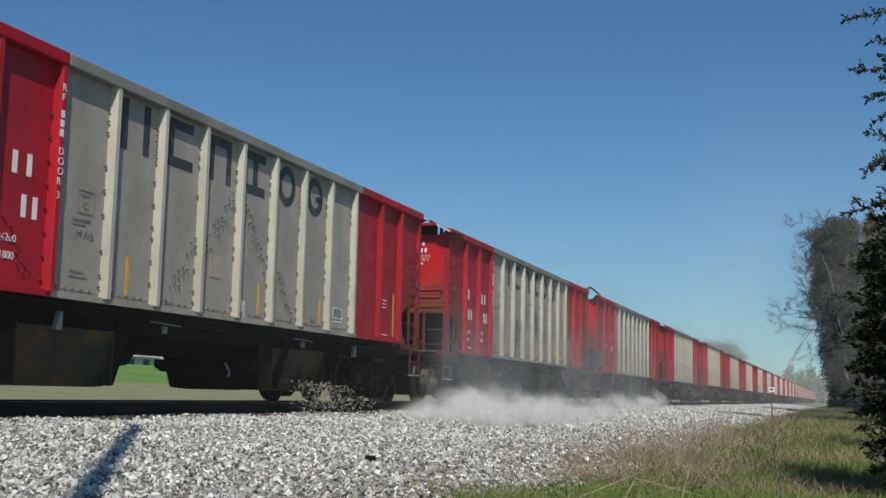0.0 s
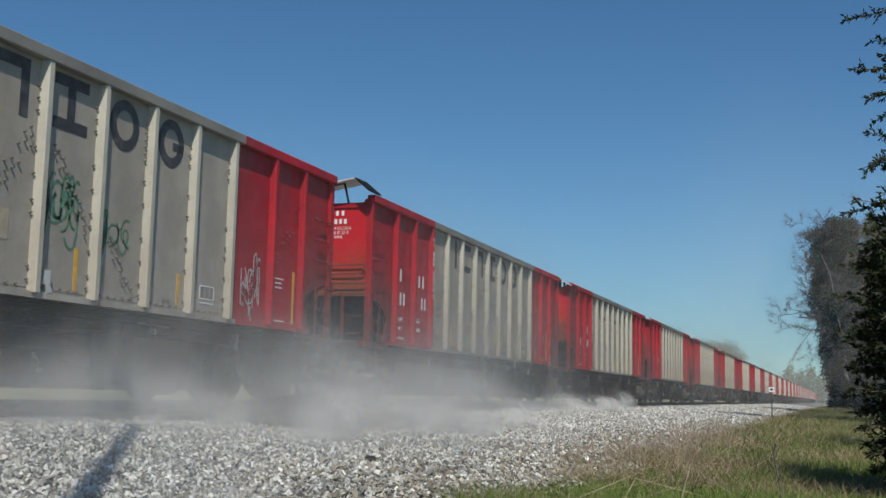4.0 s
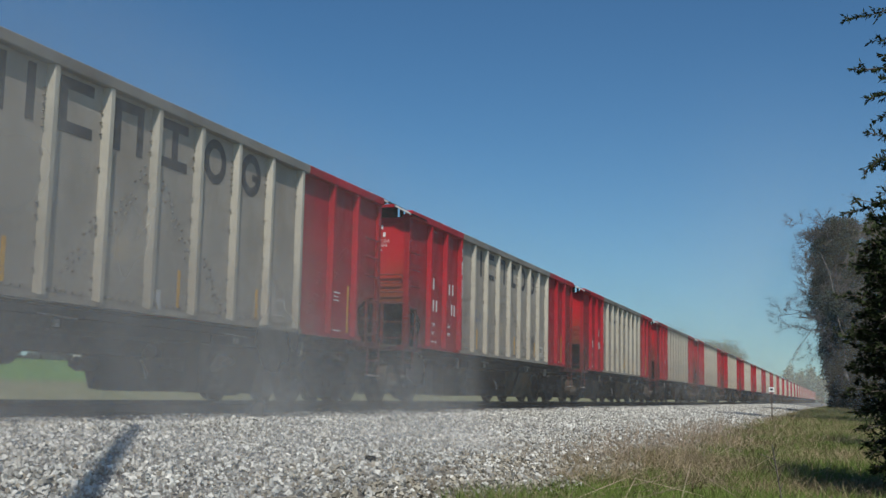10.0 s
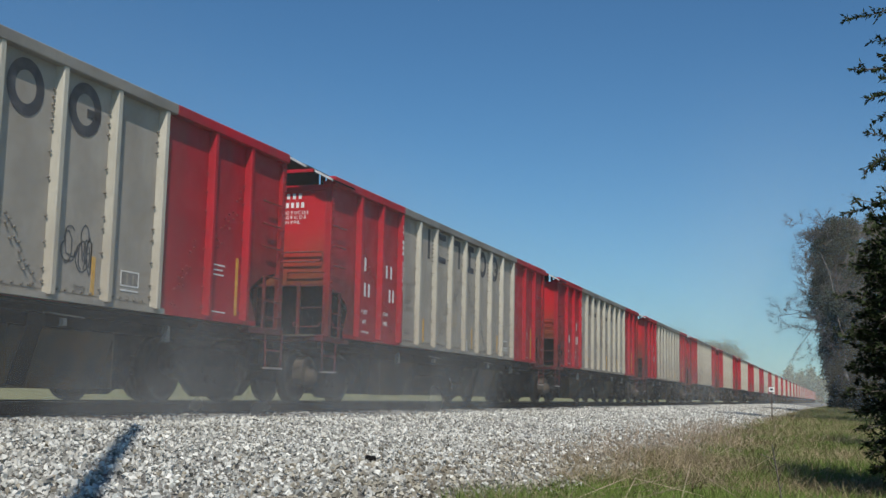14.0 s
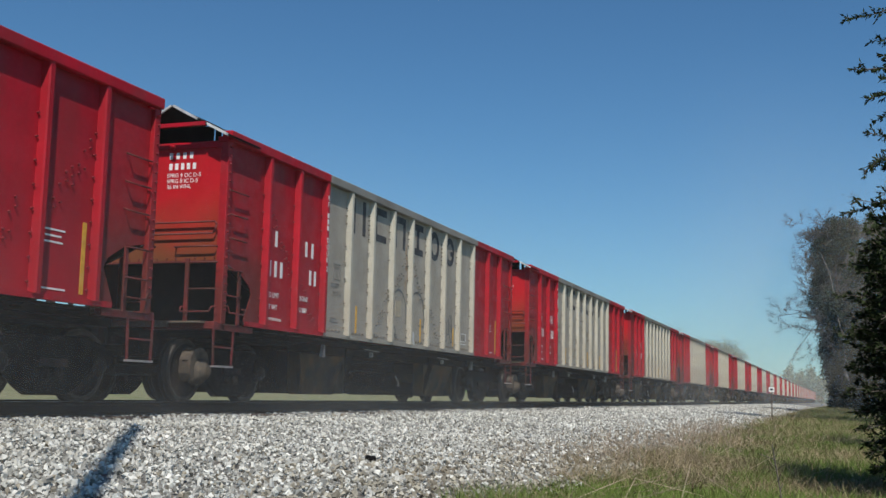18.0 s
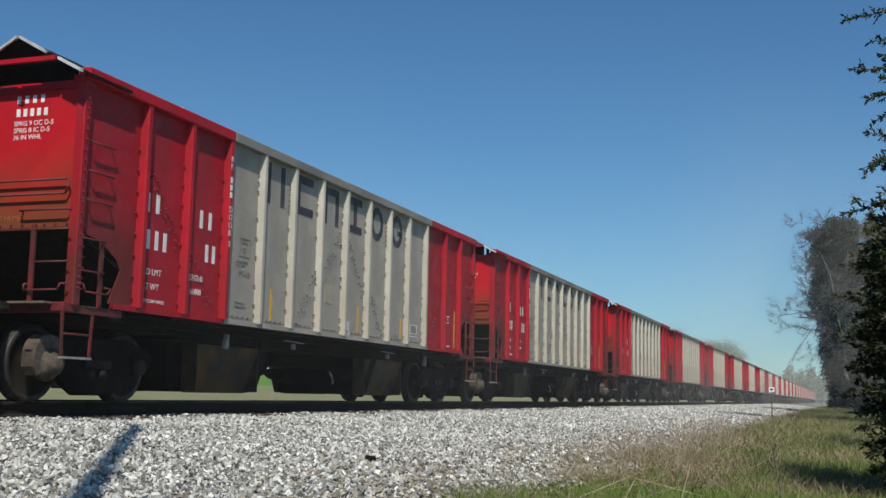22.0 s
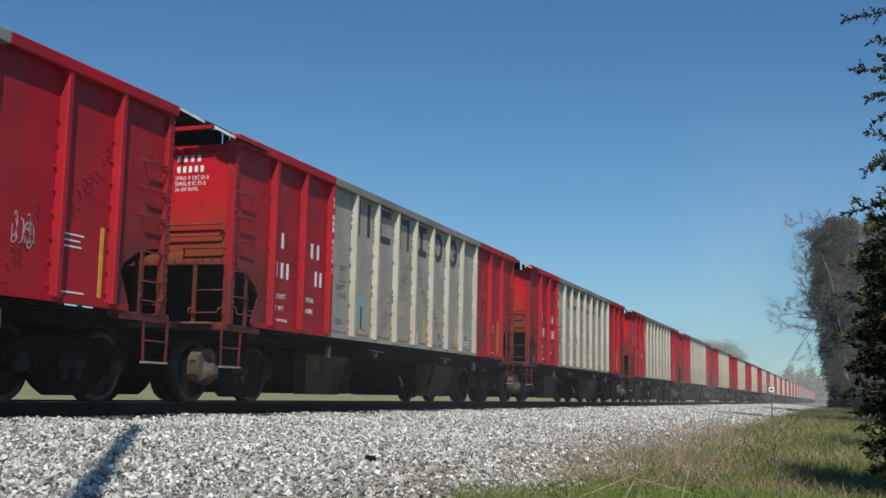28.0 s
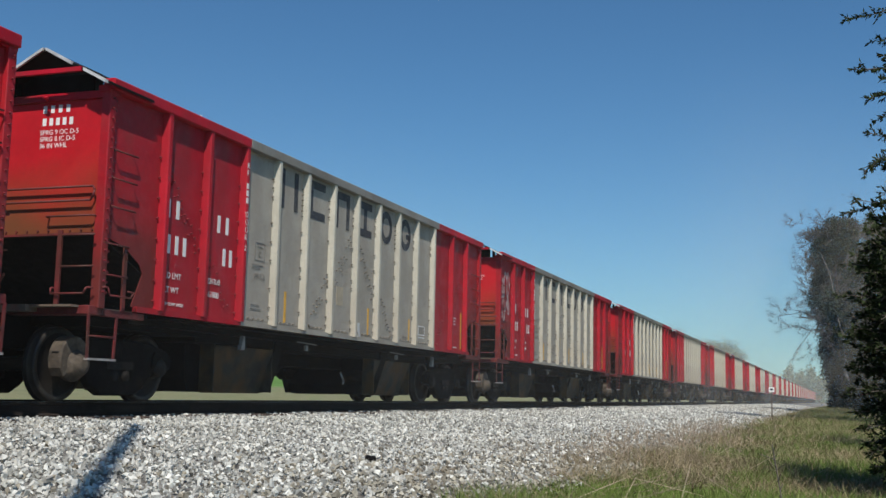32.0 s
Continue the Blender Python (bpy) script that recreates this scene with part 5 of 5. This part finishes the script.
def shed():
    o = tagged(new("farm_shed"), "low white farm shed beyond the green field", "shed")
    o.location = (103, 76, 2.5)
    part("wall", Shape().box((0, 0, -0.5), (11, 6, 1.3)), SIDING, o)
    part("roof", Shape().prism([(-0.3, 1.25), (3.0, 2.1), (6.3, 1.25), (6.3, 1.35), (3.0, 2.2), (-0.3, 1.35)], -0.3, 11.3, axis="x"), HOODW, o)
    for x in (1.5, 4.5, 7.5):
        part("window", Shape().box((x, -0.03, 0.3), (x + 1.2, 0.0, 1.0)), DARK, o)


shed()


def hedge():
    rng = np.random.default_rng(77)
    n = 7000
    x = rng.uniform(60, 102, n)
    p = np.stack([x, 74 + rng.normal(size=n) * 0.7, 2.5 + rng.random(n) * (0.9 + 0.5 * np.sin(x * 0.7))], 1)
    v, f = leaves(p, rng.normal(size=(n, 3)), 0.35, 0.25, rng)
    tagged(new("hedge", bare("hedge", v, f, IVY)), "dark clipped hedge along the field's far edge", "hedge", kind="stuff")


hedge()

# a dark flat scrap on the ballast
tagged(new("scrap", Shape().prism([(-0.12, 0.0), (-0.09, 0.03), (0.02, 0.045), (0.13, 0.02), (0.10, -0.01), (-0.05, -0.015)], -0.05, 0.05).mesh("scrap", BLACK, 0.005)), "dark scrap of steel lying on the ballast", "scrap").matrix_basis = pose(10.1, 4.3, -0.46, 8, 4, 25)

# ---- dust and falling ballast ----
def dust_haze_material(density, grain, puffs=False):
    """Thin airborne dust, and painted haze: scatters light where it is dense, lets light through where it thins out at
    its rim and in its gaps.
    """
    m = bpy.data.materials.new("airborne_dust")
    m.use_nodes = True
    N, L = m.node_tree.nodes, m.node_tree.links
    N.remove(N["Principled BSDF"])
    co = N.new("ShaderNodeTexCoord")
    sep = N.new("ShaderNodeSeparateXYZ")
    L.new(co.outputs["UV"], sep.inputs[0])

    def math_node(op, a, b, c=None):
        n = N.new("ShaderNodeMath")
        n.operation = op
        for i, q in enumerate((a, b, c)):
            if q is None:
                continue
            if isinstance(q, (int, float)):
                n.inputs[i].default_value = q
            else:
                L.new(q, n.inputs[i])
        return n.outputs[0]

    def smooth(src, lo, hi):
        n = N.new("ShaderNodeMapRange")
        n.interpolation_type = "SMOOTHSTEP"
        n.inputs[1].default_value, n.inputs[2].default_value = lo, hi
        L.new(src, n.inputs[0])
        return n.outputs[0]

    u, v = sep.outputs["X"], sep.outputs["Y"]
    if puffs:
        cu, cv = math_node("SUBTRACT", u, 0.5), math_node("SUBTRACT", v, 0.5)
        r = math_node("SQRT", math_node("ADD", math_node("MULTIPLY", cu, cu), math_node("MULTIPLY", cv, cv)), 0.0)
        rim = math_node("SUBTRACT", 1.0, smooth(r, 0.04, 0.49))
    else:
        rim = math_node("MULTIPLY", smooth(math_node("MULTIPLY", u, math_node("SUBTRACT", 1.0, u)), 0.0, 0.2), math_node("MULTIPLY", smooth(v, 0.0, 0.38), math_node("SUBTRACT", 1.0, smooth(v, 0.30, 1.0))))
    t = N.new("ShaderNodeTexNoise")
    t.inputs["Scale"].default_value, t.inputs["Detail"].default_value, t.inputs["Roughness"].default_value, t.inputs["Distortion"].default_value = grain, 3.0, 0.5, 0.6
    L.new(co.outputs["Object"], t.inputs["Vector"])
    if puffs:
        t.inputs["Detail"].default_value = 5.0
        g = N.new("ShaderNodeNewGeometry")
        thick = math_node("MULTIPLY_ADD", math_node("POWER", g.outputs["Random Per Island"], 2.0), 1.6, 0.22)
        lumps = math_node("MULTIPLY", math_node("MULTIPLY_ADD", smooth(t.outputs["Fac"], 0.36, 0.66), 0.8, 0.2), thick)
    else:
        lumps = math_node("MULTIPLY_ADD", smooth(t.outputs["Fac"], 0.28, 0.75), 0.7, 0.3)
    f = math_node("MULTIPLY", math_node("MULTIPLY", rim, lumps), density)
    d, tr, tl, mx, ad = N.new("ShaderNodeBsdfDiffuse"), N.new("ShaderNodeBsdfTransparent"), N.new("ShaderNodeBsdfTranslucent"), N.new("ShaderNodeMixShader"), N.new("ShaderNodeMixShader")
    d.inputs[0].default_value = tl.inputs[0].default_value = (0.74, 0.735, 0.71, 1)
    ad.inputs[0].default_value = 0.5 if puffs else 0.35
    L.new(d.outputs[0], ad.inputs[1])
    L.new(tl.outputs[0], ad.inputs[2])
    L.new(f, mx.inputs[0])
    L.new(tr.outputs[0], mx.inputs[1])
    L.new(ad.outputs[0], mx.inputs[2])
    L.new(mx.outputs[0], N["Material Output"].inputs[0])
    return m


def dust_haze_object(V, F, UV, material):
    me = bare("dust_cloud", V, F, material, True)
    uv = me.uv_layers.new(name="UVMap")
    idx = np.zeros(len(me.loops), dtype=np.int32)
    me.loops.foreach_get("vertex_index", idx)
    uv.data.foreach_set("uv", np.array(UV, dtype=np.float32)[idx].ravel())
    return tagged(new("dust_cloud", me), "pale stone dust and painted haze along the line", "dust", kind="stuff")


def veil(length, tall, density, grain, seed):
    """A thin upright veil, for dust along the track and for painted haze."""
    ph = np.random.default_rng(seed).uniform(0, 6, 4)
    nu, nv = 30, 8
    V, UV = [], []
    for i in range(nu):
        for j in range(nv):
            u, v = i / (nu - 1), j / (nv - 1)
            V.append(((u - 0.5) * length, 0.05 * math.sin(7 * u + ph[0] + 3 * v), v * tall + 0.05 * tall * math.sin(11 * u + ph[2])))
            UV.append((u, v))
    F = [(i * nv + j, (i + 1) * nv + j, (i + 1) * nv + j + 1, i * nv + j + 1) for i in range(nu - 1) for j in range(nv - 1)]
    return dust_haze_object(V, F, UV, dust_haze_material(density, grain))


def dust(length, tall, wide, density, grain, seed, n, flat=1.0):
    """Billowing dust low over the ground: soft domed puffs, larger and thinner away from the ground."""
    rng = np.random.default_rng(seed)
    V, F, UV = [], [], []
    m = 9
    for k in range(n):
        up = rng.random() ** 1.5
        c = Vector(((rng.random() + rng.random() - 1) * length * 0.5, -wide * rng.random(), tall * (0.12 + 0.5 * up)))
        facing = Vector((-0.62 + rng.normal() * 0.15, -0.62 + rng.normal() * 0.15, 0.42 + rng.normal() * 0.1)).normalized()
        a = facing.cross(Vector((0, 0, 1))).normalized()
        b = a.cross(facing)
        ra, rb = flat * tall * rng.uniform(0.5, 1.2), tall * rng.uniform(0.38, 0.72)
        o = len(V)
        for i in range(m):
            for j in range(m):
                p, q = 2 * i / (m - 1) - 1, 2 * j / (m - 1) - 1
                V.append(tuple(c + a * (p * ra) + b * (q * rb) - facing * (0.3 * tall * (p * p + q * q))))
                UV.append((i / (m - 1), j / (m - 1)))
        F += [(o + i * m + j, o + (i + 1) * m + j, o + (i + 1) * m + j + 1, o + i * m + j + 1) for i in range(m - 1) for j in range(m - 1)]
    return dust_haze_object(V, F, UV, dust_haze_material(density, grain, True))


# clouds with their way as t x y z of the foot; the dust settles where it sinks
CLOUDS = [
    # the trail along the shoulder
    (dust(15.0, 0.85, 2.8, 0.58, 1.2, 2, 60), [(0, 25.5, 8.0, -0.55), (1, 23.0, 8.0, -0.46), (2, 21.5, 8.0, -0.46), (3, 18.5, 7.9, -0.46), (3.5, 17.5, 7.9, -0.5), (4.5, 16.0, 7.9, -0.7), (5.5, 15.0, 7.9, -0.85), (8, 13.0, 7.9, -1.05), (11, 12.0, 7.8, -1.6), (32, 12.0, 7.8, -3.0)]),
    (dust(22.0, 1.1, 1.2, 0.5, 0.8, 12, 40), [(0, 42.0, 8.0, -0.55), (3, 36.0, 8.0, -0.55), (5.5, 31.0, 8.0, -0.8), (9, 27.0, 8.0, -1.1), (12, 24.0, 8.0, -1.3), (18, 20.0, 8.0, -2.2), (32, 18.0, 8.0, -3.0)]),
    # thin dust hanging about the trucks and sides
    (veil(10.0, 3.2, 0.40, 0.6, 13), [(0, 26.0, 8.06, -1.0), (2, 17.0, 8.06, -1.0), (3.5, 14.0, 8.06, -1.0), (5.5, 14.0, 8.06, -0.95), (6.5, 14.0, 8.06, -0.9), (7.5, 14.0, 8.06, -0.9), (8.5, 13.0, 8.06, -0.9), (10, 12.0, 8.06, -1.3), (13, 8.0, 8.06, -3.4), (16, 0.0, 8.06, -4.0), (32, -20, 8.0, 0.0)]),
    (veil(10.0, 2.4, 0.13, 0.6, 14), [(0, 18.0, 8.0, -2.6), (1.5, 11.5, 8.0, -0.9), (3, 9.5, 8.0, -0.9), (3.5, 9.0, 8.0, -0.9), (5.5, 13.0, 8.0, -0.9), (7, 13.0, 8.0, -0.9), (8.5, 10.0, 8.0, -1.0), (10, 6.0, 8.0, -1.6), (13, -10, 8.5, -0.8), (32, -20, 8.0, -0.5)]),
    (veil(20.0, 3.6, 0.40, 0.45, 4), [(0, 31.0, 8.05, -0.6), (3, 24.0, 8.05, -0.6), (5.5, 19.0, 8.05, -0.7), (7, 16.0, 8.05, -0.7), (9, 17.0, 8.05, -0.7), (11, 18.0, 8.05, -0.75), (13, 18.5, 8.05, -1.0), (15, 19.0, 8.05, -1.8), (18, 20.0, 8.05, -3.0), (21, 20.0, 8.05, -4.4), (32, 20, 8.05, -5)]),
    (veil(14.0, 2.4, 0.24, 0.6, 5), [(0, 46.0, 7.97, -0.8), (5.5, 30.0, 7.97, -0.8), (8, 23.0, 7.97, -0.8), (10, 19.0, 7.97, -0.75), (12, 17.0, 7.97, -0.75), (14, 15.0, 7.97, -0.75), (17, 8.0, 7.97, -0.75), (20, -8, 8.0, -0.6), (32, -24, 7, -0.5)]),
    (veil(18.0, 6.5, 0.46, 0.4, 6), [(0, 42.0, 8.02, -1.6), (3, 32.0, 8.02, -1.5), (5.5, 22.5, 8.02, -1.4), (7.5, 16.0, 8.02, -1.2), (9, 13.0, 8.0, -1.0), (10.5, 9.0, 8.0, -0.8), (13, -6, 7.6, -0.6), (32, -26, 6, 0)]),
    # distance haze over the far cars, painted as one long pale sheet
    (veil(120.0, 6.0, 0.24, 0.04, 7), [(0, 92.0, 7.98, -1.6), (14, 94.0, 7.98, -1.6), (24, 98.0, 7.98, -1.7), (32, 100.0, 7.98, -1.8)]),
    # a wide thin veil that drifts away as the air clears
    (veil(110.0, 8.0, 0.20, 0.10, 16), [(0, 72.0, 7.94, -1.8), (3, 64.0, 7.94, -1.8), (6, 52.0, 7.94, -1.8), (12, 46.0, 7.94, -1.8), (17, 46.0, 7.94, -3.6), (22, 46.0, 7.94, -8.5), (32, 46.0, 7.94, -9.5)]),
    (dust(19.0, 1.4, 3.6, 0.15, 0.6, 9, 64), [(0, 16.0, 7.4, -3.5), (2.0, 14.0, 7.4, -3.0), (3.0, 12.5, 7.3, -1.5), (3.8, 12.0, 7.2, -0.75), (5.5, 12.5, 7.2, -0.52), (7, 12.5, 7.2, -0.65), (8.5, 12.0, 7.1, -0.95), (10.5, 11.0, 7.0, -1.35), (12.5, 10.0, 7.0, -1.8), (16, 9.0, 7.0, -2.6), (32, 8.0, 7.0, -4.0)]),
    # thin dust high in the air beyond the train, gone when the air clears
    (veil(300.0, 46.0, 0.13, 0.02, 17), [(0, 175.0, 14.0, -17.0), (6, 170.0, 14.0, -19.0), (12, 165.0, 14.0, -32.0), (18, 160.0, 14.0, -60.0), (32, 160.0, 14.0, -80.0)]),
    # thin dust that drifts out over the shoulder towards the verge
    (veil(10.0, 1.6, 0.34, 0.5, 18), [(0, 9.0, 3.4, -3.0), (2.8, 8.0, 3.4, -2.2), (3.6, 7.2, 3.4, -0.75), (5.5, 7.0, 3.4, -0.62), (7, 6.6, 3.4, -0.66), (8.5, 6.4, 3.4, -0.85), (11, 6.0, 3.4, -1.3), (14, 6.0, 3.4, -2.4), (32, 6.0, 3.4, -4.0)]),
    (veil(15.0, 1.7, 0.30, 0.5, 19), [(0, 13.0, 5.2, -3.0), (2.6, 12.0, 5.2, -2.2), (3.5, 11.0, 5.2, -0.6), (5.5, 10.5, 5.2, -0.45), (7, 10.5, 5.2, -0.47), (8.5, 10.2, 5.2, -0.6), (11, 10.0, 5.2, -1.0), (14, 10.0, 5.2, -2.2), (32, 10.0, 5.2, -4.0)]),
    # wide soft dust that hangs over the shoulder after the pouring
    (dust(12.0, 2.4, 2.4, 0.075, 0.5, 8, 34), [(0, 22.0, 8.2, -4.5), (1.5, 16.0, 8.2, -3.6), (2.5, 14.5, 8.0, -1.3), (3.5, 14.0, 8.0, -0.55), (5.5, 16.0, 8.0, -0.45), (7, 17.0, 8.0, -0.5), (8.5, 15.0, 7.9, -1.1), (11, 12.0, 7.8, -2.4), (14, 4.0, 7.0, -4.0), (32, 2.0, 7.0, -5.0)]),
]
# bursts that billow up where the stones have just struck, roll out from the track and settle
for i, (x, t0, thick) in enumerate([(21.5, -1.0, 0.60), (19.2, -0.7, 0.62), (17.2, -0.35, 0.6), (14.8, 0.32, 0.46), (12.5, 0.78, 0.44), (10.6, 1.15, 0.44), (8.8, 1.48, 0.44), (7.0, 1.82, 0.42), (17.0, 2.05, 0.22), (14.4, 2.5, 0.22), (11.8, 2.95, 0.2)]):
    near = 1.3 if x < 13 and t0 < 2 else 0.5 if t0 < 0 else 0.0
    way = [(-0.1, 0.2, 8.2, -2.0), (0.45, -0.1, 8.0 - 0.3 * near, -0.75), (0.85, -0.4, 7.7 - 0.8 * near, -0.42), (1.2, -0.6, 7.4 - near, -0.55), (1.7, -0.9, 7.1 - near, -0.95), (2.4, -1.2, 6.9 - near, -1.5), (3.4, -1.4, 6.9 - near, -2.1)]
    rows = [(t0 + t, x + dx, y, z) for t, dx, y, z in way]
    early = [r for r in rows if r[0] <= 0]
    rows = [r for r in rows if r[0] > 0]
    CLOUDS.append((dust(3.6, 1.05, 2.3, thick, 1.2, 40 + i, 20), [(0, *(early[-1][1:] if early else (x, 8.2, -2.2)))] + rows + [(32, x - 1.6, 6.9, -2.6)]))

# thin dust beside the whole train; the sheet also paints in lens haze
AIR = veil(190.0, 9.0, 0.135, 0.03, 15)
AIR.matrix_basis = pose(94, 7.9, -2.2)
# added sheet across the line: paints pale haze over far trees and cars
HAZE = veil(32.0, 24.0, 0.22, 0.02, 9)
HAZE.matrix_basis = pose(52, -7.9, -6, 0, 0, 90)
# haze of the far air, built up from added sheets across the line
for x, thick in ((135, 0.10), (170, 0.10), (205, 0.11), (240, 0.12), (280, 0.14)):
    veil(420.0, 90.0, thick, 0.01, 10).matrix_basis = pose(x, 0, -32, 0, 0, 90)


def falling_stones():
    rng = np.random.default_rng(31)
    n = 900
    x = np.concatenate([rng.normal(0.0, 0.28, n // 3), rng.normal(0.75, 0.28, n // 3), rng.uniform(-0.2, 2.4, n - 2 * (n // 3))])
    top = np.concatenate([np.full(n // 3, 0.36), np.full(n // 3, 0.30), np.full(n - 2 * (n // 3), 0.12)])
    y = -1.30 - rng.random(n) * 0.55
    z = -0.22 + (top + 0.22) * rng.random(n) ** 0.7
    v, f = rocks(np.stack([x, y, z], 1), 0.018 * rng.uniform(0.5, 1.5, n), rng)
    # the darker old stone puts the shade on the pouring stones into their colour
    return tagged(new("falling_ballast", bare("falling_ballast", v, f, OLDSTONE)), "stones pouring from a hopper chute onto the shoulder", "ballast", kind="stuff")


POUR = falling_stones()
POUR_LATE = copy_thing(POUR, POUR.matrix_basis)


# ---- what moves ----
def motions():
    for k, car in CARS.items():
        x0 = FIRST + k * PITCH_CAR + SLACK.get(k, 0)
        lift = LIFT.get(k, 0)
        walk(car, [(float(t), pose(x0 - gone(t), TRACK_Y, lift)) for t in range(33)])
        for tr in car.children:
            if tr.name.startswith("truck"):
                tr.location.z -= lift
        if -1 <= k <= 11:
            for tr in car.children:
                for w in tr.children:
                    if w.name.startswith("wheelset"):
                        x, y, z = w.location
                        walk(w, [(0.1 * i, Matrix.Translation((x, y, z)) @ Matrix.Rotation(-gone(0.1 * i) / 0.457, 4, "Y")) for i in range(321)])
    for cloud, rows in CLOUDS:
        walk(cloud, [(float(t), pose(x, y, z)) for t, x, y, z in rows])
    x0 = FIRST - PITCH_CAR + 6.6
    walk(POUR, [(float(t), pose(x0 - gone(t), TRACK_Y, 0)) for t in range(33)])
    walk(POUR_LATE, [(float(t), pose(FIRST + 0.7 - gone(t), TRACK_Y, 0 if t < 3 else -1.5)) for t in range(33)])


motions()
